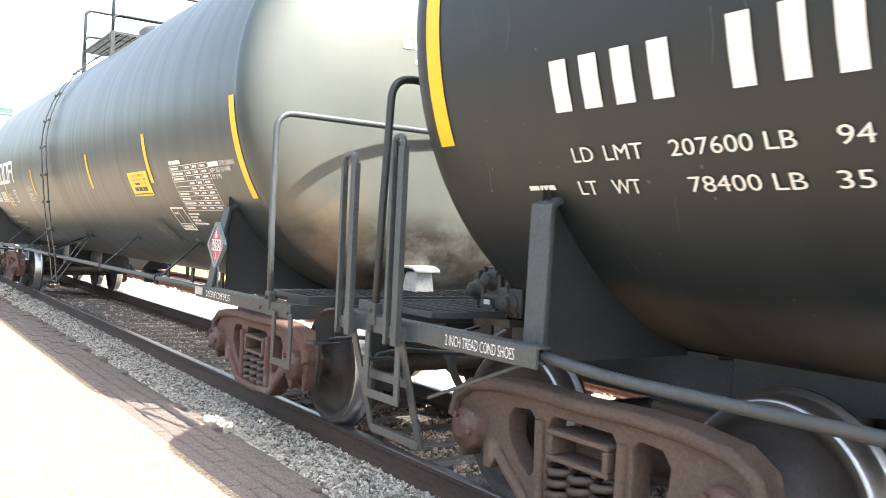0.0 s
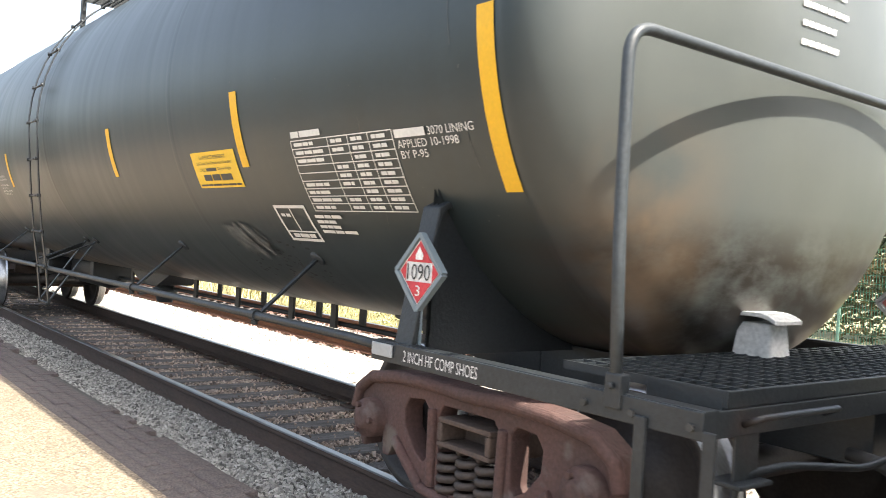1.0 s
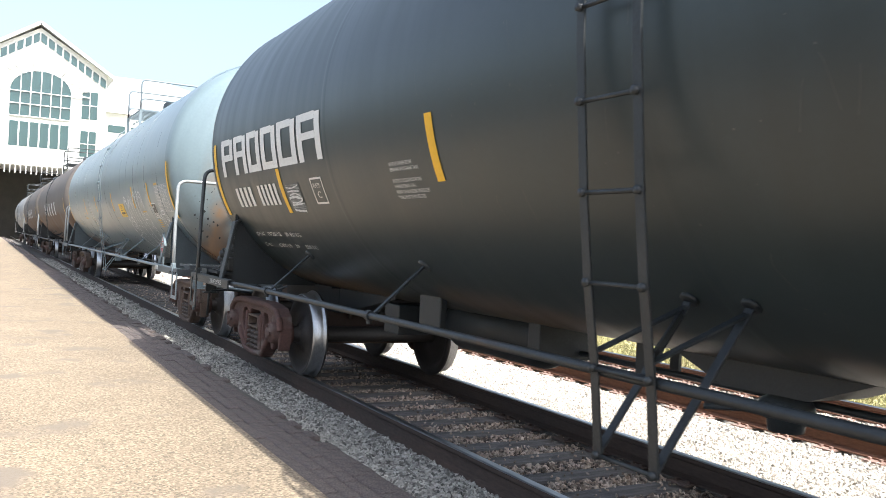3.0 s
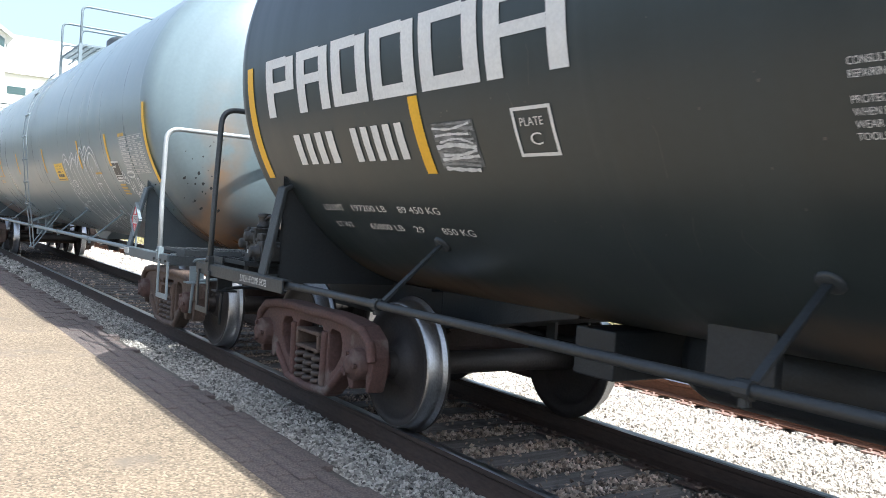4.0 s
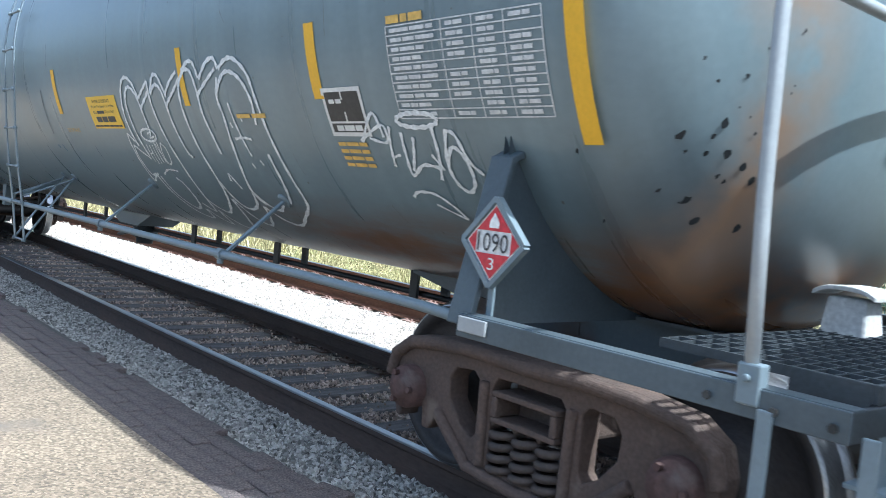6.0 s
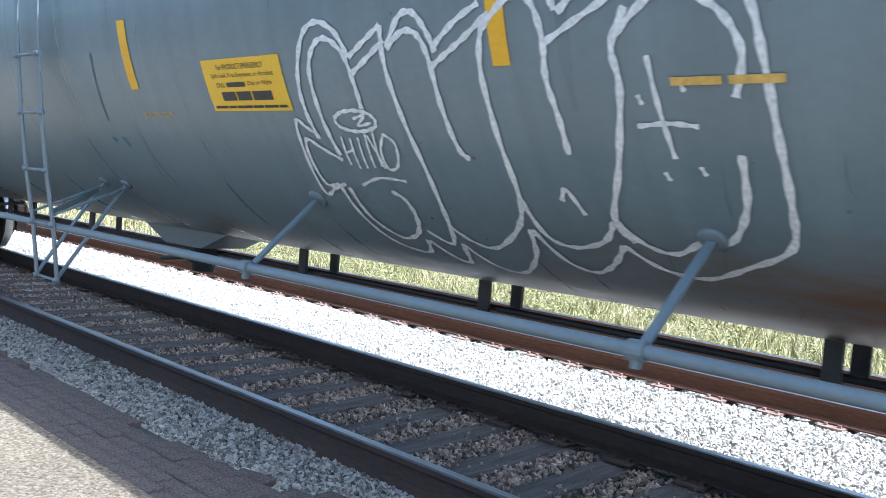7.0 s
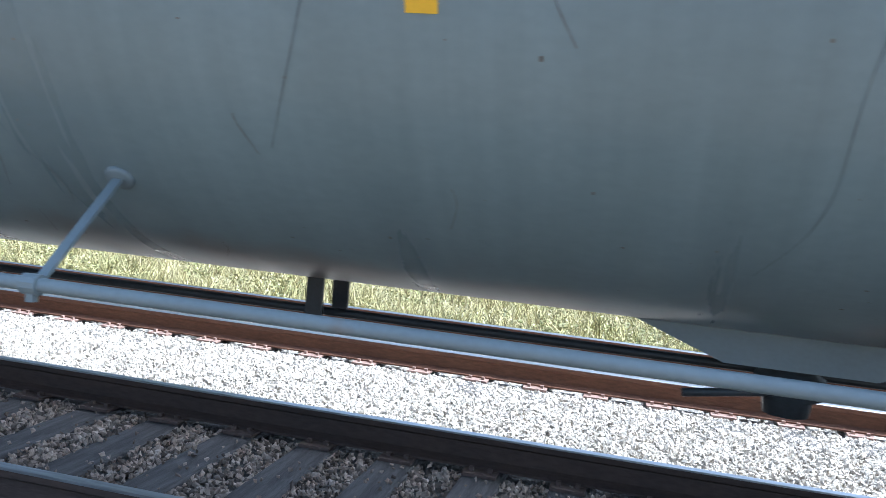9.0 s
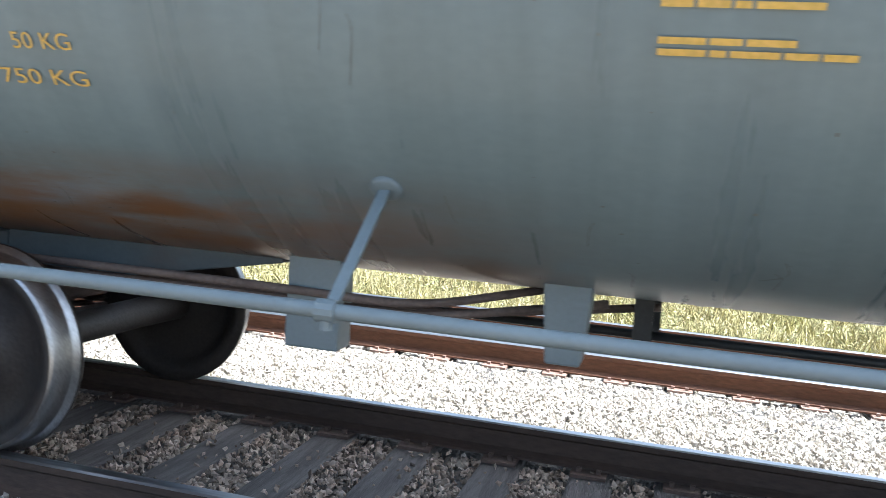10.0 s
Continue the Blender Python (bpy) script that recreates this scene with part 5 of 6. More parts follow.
# ---- the black car with the hazard table ----
def black_car():
    cx, half, depth = -12.70, 6.93, 0.52
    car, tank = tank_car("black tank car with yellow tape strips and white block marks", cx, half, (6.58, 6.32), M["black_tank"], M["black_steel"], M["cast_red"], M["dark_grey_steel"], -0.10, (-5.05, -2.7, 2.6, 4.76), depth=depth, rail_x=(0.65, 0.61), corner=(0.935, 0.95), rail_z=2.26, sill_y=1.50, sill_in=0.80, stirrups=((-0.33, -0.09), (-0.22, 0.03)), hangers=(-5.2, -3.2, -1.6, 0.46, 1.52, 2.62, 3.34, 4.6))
    CARS.append((car, cx))
    X = lambda x: x + 0.03 - cx
    tape_strips(tank, X, [(-5.955, -5.855, -34, -5), (-8.255, -8.16, -26.6, -9), (-10.69, -10.60, -26.5, -11), (-14.56, -14.47, -27.4, -12), (-17.48, -17.39, -33.6, -17.9), (-19.58, -19.48, -33.6, -3.6)])
    inspection_table(tank, X(-7.58), X(-6.62), -37.7, -21.9, 9, 4, M["white"], 4)
    bm = bmesh.new()
    bars(bm, X(-7.56), X(-7.25), -21.3, -20.0, [2, 5])
    bars(bm, X(-6.60), X(-6.37), -23.5, -22.0, [1])
    for text, x0, x1, a0 in (("3070 LINING", -6.35, -6.04, -23.5), ("APPLIED 10-1998", -6.59, -6.15, -25.4), ("BY P-95", -6.58, -6.38, -27.3)):
        film(tank, "lining_stencil", letters(bmesh.new(), text, X(x0), X(x1), a0, a0 + 1.45), M["white"], "white stencil " + text)
    for i in range(4):
        bars(bm, X(-7.62), X(-7.62 + (0.28, 0.2, 0.22, 0.36)[i]), -39.5 - i * 1.3, -38.7 - i * 1.3, [3, 2, 3])
    film(tank, "small_print", bm, M["white"], "small white print round the table, as bars")["kind"] = "stuff"
    boxed_panel(tank, X(-8.07), X(-7.69), -46.2, -36.3)
    emergency_decal(tank, X(-9.0), X(-8.32), -31.4, -21.9)
    r = random.Random(8)
    for mat, lift, count in ((M["faint_scuff"], 0.003, 70), (M["scuff"], 0.018, 3)):
        bm = bmesh.new()
        for k in range(count):
            x = -8.98 + 0.46 * r.random()
            a = -41.3 - r.uniform(0, 3.5)
            drop = r.uniform(3, 8.5)
            ribbon(bm, [(X(x), a), (X(x + 0.05), a - drop * 0.5), (X(x + 0.12), a - drop)], r.uniform(0.012, 0.04) if count > 20 else r.uniform(0.004, 0.012), lift + 0.0002 * k)
        film(tank, "scuff_mark", bm, mat, "pale smeared scuff low on the shell")["kind"] = "stuff"
    # Dark specks painted where the shell only shows small reflections.
    bm = bmesh.new()
    for k in range(70):
        x, a = r.uniform(-9.0, -7.9), r.uniform(-62, -47)
        patch(bm, X(x), X(x) + r.uniform(0.01, 0.05), a, a + r.uniform(0.2, 0.9), 0.003 + 0.00005 * k, r.uniform(-0.02, 0.02))
    film(tank, "reflection_speckle", bm, M["ink"], "dark speckles standing for small reflections under the scuff")["kind"] = "stuff"
    # the maker's mark, as plain blocks with dark slots
    xs = [-19.25, -18.76, -18.28, -17.82, -17.33, -16.80, -16.22]
    for i in range(6):
        bm = bmesh.new()
        a, b = X(xs[i]), X(xs[i + 1]) - 0.05
        t = 0.115
        patch(bm, a, a + t, -17.5, -3)
        patch(bm, b - t, b, -17.5 if i != 0 else -11.5, -3.4)
        patch(bm, a + t, b - t, -5.4, -3)
        patch(bm, a + t, b - t, (-17.5, -11.0, -17.5, -17.5, -17.5, -11.0)[i] if i else -11.5, (-15.0, -8.8, -15.0, -15.0, -15.0, -8.8)[i] if i else -9.0)
        film(tank, "mark_block", bm, M["white"], "bold white block shape")
    for a, n in ((-18.94, 4), (-18.16, 5)):
        for k in range(n):
            x = a + 0.62 * k / n
            film(tank, "number_bar", patch(bmesh.new(), X(x), X(x) + 0.36 / n, -30.3, -22.6, 0.005), M["white"], "plain white bar of the car number")
    film(tank, "smeared_base", patch(bmesh.new(), X(-17.32), X(-16.97), -32.6, -23.6, 0.002), M["faint_scuff"], "thin grey wash of paint")
    r = random.Random(9)
    for mat, lift, count in ((M["scuff"], 0.003, 16), (M["thin_white"], 0.006, 7)):
        bm = bmesh.new()
        for k in range(count):
            a = -32.6 + 9.0 * (k + 0.5 * r.random()) / count
            x = -17.32 + 0.05 * r.random()
            ribbon(bm, [(X(x), a), (X(x + 0.15), a + r.uniform(-0.5, 0.5)), (X(-16.97 - 0.05 * r.random()), a + r.uniform(-0.6, 0.8))], r.uniform(0.012, 0.026), lift + 0.0002 * k)
        film(tank, "smeared_patch", bm, mat, "brush strokes of smeared white paint over a stencil")["kind"] = "stuff"
    for a0, words in ((-43.2, (("LD LMT", -18.93, -18.66), ("197200 LB", -18.54, -18.12), ("89 450 KG", -17.98, -17.55))), (-48.6, (("LT WT", -18.90, -18.68), ("65800 LB", -18.45, -18.05), ("29", -17.93, -17.83), ("850 KG", -17.64, -17.34)))):
        for text, x0, x1 in words:
            film(tank, "weight_stencil", letters(bmesh.new(), text, X(x0), X(x1), a0, a0 + 1.75), M["white"], "white stencil " + text)
    bm = bmesh.new()
    x0, x1 = X(-16.68), X(-16.42)
    for u, v, a, b in ((x0, x1, -31, -30.4), (x0, x1, -23.1, -22.5), (x0, x0 + 0.018, -30.4, -23.1), (x1 - 0.018, x1, -30.4, -23.1)):
        patch(bm, u, v, a, b)
    letters(bm, "PLATE", x0 + 0.05, x1 - 0.06, -25.7, -24.3)
    letters(bm, "C", x0 + 0.095, x1 - 0.09, -29.0, -26.9)
    film(tank, "clearance_plate", bm, M["white"], "white boxed stencil PLATE C")
    bm = bmesh.new()
    for i, (text, w) in enumerate((("CONSULT OWNER BEFORE", 0.33), ("REPAIRING OR CLEANING TANK", 0.40), ("", 0), ("PROTECT INTERIOR COATING", 0.40), ("WHEN ENTERING TANK", 0.30), ("WEAR CLEAR RUBBER OVERSHOES", 0.46), ("TOOLS MUST BE PROTECTED", 0.38))):
        if text:
            letters(bm, text, X(-15.15), X(-15.15 + w), -22.4 - i * 1.42, -21.5 - i * 1.42)
    film(tank, "owner_notice", bm, M["thin_white"], "small white notice on coating and cleaning")
    wear(tank, half, 51, M["chip_pale"], 420)
    placard(car, X(-6.36), -1.44, 1.37, M["grey_steel"])
    placard(car, X(-5.55), 1.40, 1.32, M["pale_paint"], "placard_sunlit")
    brake_gear(car, X(-20.12), -1.14, M["grimy"])
    for k, (a, b, c) in enumerate(((-20.72, -20.63, -20.58), (-20.74, -20.66, -20.50))):
        hose = rounded([(X(a), -0.62 + 0.08 * k, 0.84), (X(b) - 0.02, -0.60, 0.54), (X(b) + 0.03, -0.58, 0.53), (X(c), -0.55, 0.84)], 0.07, 5)
        part("hose_loop", tube(bmesh.new(), hose, 0.024, 9), M["black_rubber"], car, "black rubber hose hanging in a loop", True)
    res = lathe(bmesh.new(), [(0.05, -0.75), (0.2, -0.7), (0.24, -0.6), (0.24, 0.6), (0.2, 0.7), (0.05, 0.75)], 20, "x")
    part("air_reservoir", res, M["black_steel"], car, "black air reservoir under the tank", True, at=pose(X(-16.1), 0.1, 0.86))
    for dims in ((X(-16.2), X(-15.85), -0.66, -0.60, 0.84, 1.16), (X(-15.2), X(-15.05), -0.3, 0.2, 0.75, 1.1), (X(-17.2), X(-16.9), -0.5, 0.4, 0.72, 0.98)):
        part("brake_bracket", box(bmesh.new(), *dims), M["black_steel"], car, "black bracket for the brake gear", bevel=0.01)
    # writing on the dished end, as bars
    bm = bmesh.new()
    for k, (ya, yb, z0, z1) in enumerate(((-0.52, 0.04, 2.84, 2.90), (-0.42, 0.0, 2.74, 2.765), (-0.34, 0.0, 2.66, 2.685), (-0.34, 0.02, 2.58, 2.605), (-0.34, -0.08, 2.50, 2.525), (-0.34, -0.05, 2.42, 2.445))):
        n = 6
        for i in range(n):
            u, w = ya + (yb - ya) * i / n, ya + (yb - ya) * (i + 0.8) / n
            bm.faces.new([bm.verts.new((head_x(half, depth, q, z) + 0.006, q, z)) for q, z in ((u, z0), (w, z0), (w, z1), (u, z1))])
    film(tank, "end_stencil", bm, M["white"], "white stencil lines on the dished end, as bars")["kind"] = "stuff"
    return car


# ---- the grey car with spray paint on its flank ----
HANGERS = (-4.06, -1.88, 1.56, 3.27, 5.2)


def grey_car():
    cx, half, shell, depth = -30.15, 7.86, 7.70, 0.73
    # Dark floor_steel puts the end deck's shade into its colour.
    car, tank = tank_car("blue-grey tank car with white spray-painted loops and yellow tape", cx, half, (7.47, 7.35), M["grey_tank"], M["grey_steel"], M["cast_rust"], M["pipe_metal"], 0.60, (-4.90, -2.26, 2.97, 5.10), depth=depth, shell=shell, words=None, rail_x=(0.73, 0.73), corner=(1.01, 1.01), floor_steel=M["dark_grey_steel"], sill_y=1.53, sill_in=0.48, stirrups=((-0.22, 0.06), (-0.22, 0.06)), hangers=HANGERS, ladder_half=0.168, sill_steel=M["mid_grey_steel"])
    CARS.append((car, cx))
    X = lambda x: x + (0.06 if x > -27.6 else 0.065 + (x + 27.7) * 0.033) - cx
    tape_strips(tank, X, [(-22.475, -22.385, -34.3, -3), (-24.19, -24.10, -26, -11.7), (-25.78, -25.70, -26.1, -12), (-28.49, -28.40, -26.8, -12), (-31.22, -31.13, -26.1, -11.4), (-33.48, -33.385, -27.1, -12), (-37.5, -37.41, -34.3, -3)])
    inspection_table(tank, X(-23.51), X(-22.58), -30.1, -14.6, 10, 4, M["thin_white"], 9)
    bm = bars(bmesh.new(), X(-23.50), X(-23.25), -14.2, -12.9, [2, 1, 2])
    film(tank, "stencil_line", bm, M["ochre"], "faded yellow stencil over the table")
    boxed_panel(tank, X(-24.12), X(-23.78), -33.5, -24.0, True)
    bm = bmesh.new()
    for i in range(4):
        bars(bm, X(-24.1), X(-23.85), -35.5 - 1.5 * i, -34.7 - 1.5 * i, [2, 3, 2])
    bars(bm, X(-25.1), X(-24.75), -29.5, -28.5, [2, 2])
    film(tank, "faded_notes", bm, M["ochre"], "faded ochre stencil notes")
    emergency_decal(tank, X(-27.70), X(-27.03), -32, -21.9)
    film(tank, "valve_note", letters(bmesh.new(), "BOT OPR VALVE", X(-28.45), X(-28.13), -33.2, -31.9), M["ochre"], "small faded yellow stencil line")
    for x1, a0, widths in ((-33.70, -26.9, [2, 2, 1, 4]), (-33.75, -30.5, [3, 2, 3]), (-33.61, -31.7, [3, 1, 3, 2, 2])):
        film(tank, "owner_notice", bars(bmesh.new(), X(-34.07), X(x1), a0, a0 + 0.7, widths), M["ochre"], "line of small yellow stencil, as bars")["kind"] = "stuff"
    for text, x0, x1, a0 in (("50 KG", -36.0, -35.79, -34.0), ("750 KG", -36.09, -35.77, -38.8)):
        film(tank, "weight_stencil", letters(bmesh.new(), text, X(x0), X(x1), a0, a0 + 2.15), M["ochre"], "yellow stencil " + text)
    for wide, pts in ((0.007, ((-1.35, -14), (-1.45, -28), (-1.6, -44))), (0.006, ((0.18, -12), (0.08, -30), (0.05, -47), (-0.09, -59))), (0.007, ((1.71, -27.7), (1.69, -37), (1.68, -47.5))),
                      (0.006, ((1.92, -13), (1.88, -21))), (0.005, ((-2.7, -30), (-2.62, -44), (-2.4, -60))), (0.006, ((2.1, -66), (2.3, -70)))):
        film(tank, "drip_mark", ribbon(bmesh.new(), pts, wide * 0.6, 0.003), M["crack"], "thin dark drip mark")
    film(tank, "drip_smear", ribbon(bmesh.new(), ((1.30, -18), (1.27, -24.6), (1.23, -34.1)), 0.024, 0.003), M["crack"], "dark smear of dried drip")
    for pts in (((1.16, -38.6), (1.19, -39.6), (1.20, -38.6)), ((1.30, -38.4), (1.32, -39.5), (1.335, -41))):
        film(tank, "touch_up_dab", ribbon(bmesh.new(), pts, 0.03, 0.003), M["blue_paint"], "small dab of blue paint")
    # spots of grime on the dished end
    r = random.Random(3)
    for k in range(30):
        y0, z0, q = r.gauss(-1.02, 0.12), r.uniform(1.45, 2.2), r.choice((0.004, 0.006, 0.008, 0.013))
        ring = [(y0 + q * r.uniform(0.5, 1.3) * math.cos(u), z0 + 1.4 * q * r.uniform(0.5, 1.3) * math.sin(u)) for u in (k2 * math.pi / 4 for k2 in range(8))]
        bm = bmesh.new()
        bm.faces.new([bm.verts.new((head_x(shell, depth, y, z) + 0.004, y, z)) for y, z in ring])
        film(tank, "grime_spot", bm, M["black_steel"], "dark chipped grime spot")
    # sprayed bubble outlines: each stroke is a part, drawn in car metres and degrees
    def stroke(name, width, *pts):
        film(tank, name, ribbon(bmesh.new(), pts, width), M["spray"], "white sprayed line with soft ends")

    w = 0.030
    stroke("spray_arch", w, (3.29, -37.5), (3.27, -32), (3.29, -26), (3.38, -19.3), (3.49, -17.4), (3.60, -19.3), (3.66, -23.4))
    stroke("spray_arch", w, (3.39, -40.7), (3.37, -34), (3.38, -25.3), (3.45, -21), (3.54, -20.2), (3.63, -22.9), (3.66, -28.1), (3.66, -31.9))
    stroke("spray_hook", w * 0.8, (3.29, -36.6), (3.23, -35.2), (3.17, -33.9), (3.13, -40), (3.10, -49.9), (3.20, -48.6), (3.31, -47.1))
    stroke("spray_hook", w * 0.8, (3.39, -41.7), (3.28, -39.4), (3.19, -37.6), (3.15, -42), (3.16, -47.6), (3.26, -47.2))
    stroke("spray_bowl", w, (3.26, -47.6), (3.26, -56.3), (3.33, -64), (3.50, -66.6), (3.60, -61.3))
    stroke("spray_bowl", w, (3.32, -48), (3.32, -55.9), (3.42, -61.6), (3.57, -59.5), (3.66, -54.5), (3.67, -50), (3.61, -48.1))
    stroke("spray_zigzag", w * 0.9, (3.66, -23.4), (3.77, -21.2), (3.88, -19.0))
    stroke("spray_zigzag", w * 0.9, (3.66, -26.0), (3.78, -23.6), (3.89, -21.2))
    stroke("spray_arch", w, (3.90, -22.5), (3.99, -18.2), (4.07, -17.8), (4.13, -20.6), (4.16, -23.6))
    stroke("spray_arch", w, (3.88, -19.0), (3.87, -24.9), (3.89, -32.8), (3.91, -43.4), (3.86, -54), (3.76, -61.5), (3.66, -58))
    stroke("spray_arch", w, (3.90, -22.5), (4.00, -20.3), (4.08, -21), (4.12, -24.8), (4.13, -32.2), (4.15, -38.8), (4.19, -40.3))
    stroke("spray_bowl", w, (3.61, -61.3), (3.67, -67), (3.74, -68.5), (3.83, -61))
    stroke("spray_zigzag", w * 0.9, (4.13, -25.6), (4.22, -23.8), (4.32, -21.8), (4.44, -19.0))
    stroke("spray_zigzag", w * 0.9, (4.16, -22.6), (4.28, -19.6), (4.40, -17.6))
    stroke("spray_arch", w, (4.49, -17.6), (4.60, -15.6), (4.68, -16.2), (4.72, -19.6))
    stroke("spray_arch", w, (4.41, -20), (4.37, -25.4), (4.37, -35), (4.36, -46.6), (4.26, -54), (4.04, -60.7), (3.92, -59.8), (3.84, -55.4))
    stroke("spray_arch", w, (4.40, -21), (4.52, -17.6), (4.62, -18.0), (4.66, -22.8), (4.65, -28), (4.67, -33.6), (4.67, -38.9))
    stroke("spray_bowl", w, (3.83, -61), (3.91, -68.5), (4.05, -69.5), (4.24, -61.7), (4.32, -54.1))
    stroke("spray_bowl", w, (4.36, -47.4), (4.39, -55.3), (4.50, -57.4), (4.66, -55.0), (4.75, -50.5))
    stroke("spray_bowl", w, (4.33, -54.0), (4.40, -62.3), (4.51, -64.5), (4.64, -60.7), (4.74, -55.5))
    stroke("spray_tick", w * 0.8, (4.56, -47.1), (4.60, -44.8), (4.64, -49.5))
    stroke("spray_zigzag", w * 0.9, (4.67, -23.4), (4.82, -20.6), (4.97, -18.0))
    stroke("spray_arch", w, (4.73, -19.9), (4.86, -16.4), (4.97, -15.6), (5.01, -18.1))
    stroke("spray_arch", w, (4.98, -20), (4.92, -24.5), (4.93, -30), (4.86, -40.4), (4.76, -50.0), (4.80, -54.5))
    stroke("spray_arch", w, (4.94, -23), (5.06, -19.4), (5.17, -19.1), (5.28, -21.4), (5.34, -25.9), (5.31, -31.1))
    stroke("spray_arch", w, (5.02, -18.1), (5.12, -16.3), (5.23, -16.4), (5.36, -19.9), (5.40, -26.5), (5.42, -35.9), (5.42, -45.1), (5.38, -52.4), (5.20, -57.4))
    stroke("spray_arch", w, (5.30, -38.2), (5.28, -45.4), (5.20, -51.5), (5.10, -54))
    stroke("spray_bowl", w, (4.76, -50.0), (4.84, -54.6), (4.95, -56), (5.08, -52.5))
    stroke("spray_bowl", w, (4.74, -55.5), (4.86, -60.5), (5.02, -61.5), (5.20, -57.4))
    stroke("spray_tick", w * 0.7, (5.04, -25.8), (5.06, -33), (5.08, -39))
    stroke("spray_tick", w * 0.7, (4.97, -34.6), (5.08, -34.2), (5.18, -34.6))
    for x, a in ((4.99, -30.5), (5.14, -29), (5.03, -41), (5.16, -40)):
        stroke("spray_tick", 0.018, (x, a), (x + 0.012, a - 1.3))
    # the small oval over a scribble, and its larger twin; the scribbles stay unreadable
    for x, a, kx, ka, w in ((3.59, -34.0, 0.135, 1.9, 0.022), (6.80, -30.4, 0.145, 1.3, 0.026)):
        stroke("spray_oval", w, *[(x + kx * math.cos(u), a + ka * math.sin(u)) for u in (k * 0.72 for k in range(10))])
    stroke("spray_flick", 0.016, (3.58, -33.6), (3.66, -33.0), (3.60, -34.8), (3.69, -34.3))
    for u, (da, db) in enumerate(((-36.9, -42.6), (-37.2, -43.3), (-37, -43.2), (-36.4, -43), (-36.0, -42.6))):
        stroke("spray_scribble", 0.015, (3.455 + 0.055 * u, da), (3.44 + 0.054 * u, (da + db) / 2), (3.435 + 0.052 * u, db))
    stroke("spray_scribble", 0.015, (3.43, -40.2), (3.50, -39.5))
    stroke("spray_scribble", 0.015, (3.63, -36.6), (3.65, -40), (3.66, -43))
    stroke("spray_scribble", 0.017, (3.74, -36.3), (3.79, -38.2), (3.75, -42.2), (3.68, -43.1), (3.68, -39.6), (3.74, -36.3))
    stroke("spray_flick", 0.018, (3.43, -47.2), (3.58, -45.2), (3.75, -45.5))
    stroke("spray_scribble", 0.020, (6.33, -34.7), (6.48, -28.9), (6.52, -33.6))
    stroke("spray_scribble", 0.018, (6.32, -34.4), (6.53, -31.2), (6.53, -34.6), (6.40, -33.8))
    stroke("spray_scribble", 0.020, (6.585, -31.5), (6.55, -35), (6.52, -39.5))
    stroke("spray_scribble", 0.016, (6.53, -37.6), (6.60, -37.0))
    stroke("spray_scribble", 0.022, (6.66, -32.6), (6.64, -37), (6.63, -41.2), (6.74, -38.9), (6.85, -39.3))
    stroke("spray_scribble", 0.022, (6.74, -33.5), (6.70, -37), (6.65, -40.2))
    stroke("spray_scribble", 0.022, (6.89, -31.7), (6.88, -36.5), (6.83, -41.8))
    stroke("spray_scribble", 0.018, (6.83, -36.7), (6.88, -39.7))
    stroke("spray_scribble", 0.024, (6.98, -32.1), (6.92, -38.4), (6.93, -42.4), (6.99, -43.9), (7.05, -41.6), (7.05, -37.3), (6.99, -35.2), (6.92, -38.5))
    stroke("spray_scribble", 0.022, (6.97, -32.3), (7.03, -33.0), (7.07, -37.8), (7.13, -40.2))
    stroke("spray_flick", 0.020, (6.54, -46.3), (6.60, -44.9), (6.72, -45.1), (6.81, -47.6), (6.86, -50.6))
    stroke("spray_flick", 0.016, (6.69, -47.5), (6.86, -50.6))
    wear(tank, half, 52, M["chip_dark"], 320)
    placard(car, X(-22.74), -1.47, 1.33, M["grey_steel"])
    placard(car, X(-22.36), 1.40, 1.32, M["pale_paint"], "placard_sunlit")
    # lantern-shaped hook on the end rail
    b = bmesh.new()
    hx = half + 0.68
    for p, q in (((hx, -0.22, 2.12), (hx, -0.22, 2.28)), ((hx, -0.22, 2.28), (hx, -0.07, 2.28)), ((hx, -0.07, 2.28), (hx, -0.07, 2.10)), ((hx, -0.07, 2.11), (hx, -0.22, 2.10))):
        beam(b, p, q, 0.02, 0.02, (1, 0, 0))
    part("rail_hook", b, M["dark_grey_steel"], car, "steel hook frame on the end rail")
    for bx, wt, wb, lo in ((-5.362, 0.235, 0.235, 0.666), (-4.335, 0.20, 0.135, 0.733)):
        b = bmesh.new()
        v = [b.verts.new((bx + sx * w / 2, y, z)) for z, w in ((1.10, wt), (lo, wb)) for sx, y in ((-1, -0.45), (1, -0.45), (1, -0.30), (-1, -0.30))]
        for f in ((0, 3, 2, 1), (4, 5, 6, 7), (0, 1, 5, 4), (1, 2, 6, 5), (2, 3, 7, 6), (3, 0, 4, 7)):
            b.faces.new([v[i] for i in f])
        part("brake_bracket", b, M["grey_steel"], car, "tapered grey bracket under the tank", bevel=0.01)
    for k, (y, z) in enumerate(((-0.5, 0.915), (-0.45, 0.865), (-0.2, 0.84))):
        part("brake_rod", tube(bmesh.new(), rounded([(X(-37.2), y, z), (X(-35.6), y, z), (X(-34.9), y + 0.1, z - 0.03), (X(-34.4 + k * 0.2), y + 0.3, z + 0.08)], 0.2, 4), 0.018, 8), M["rod"], car, "", True)
    return car


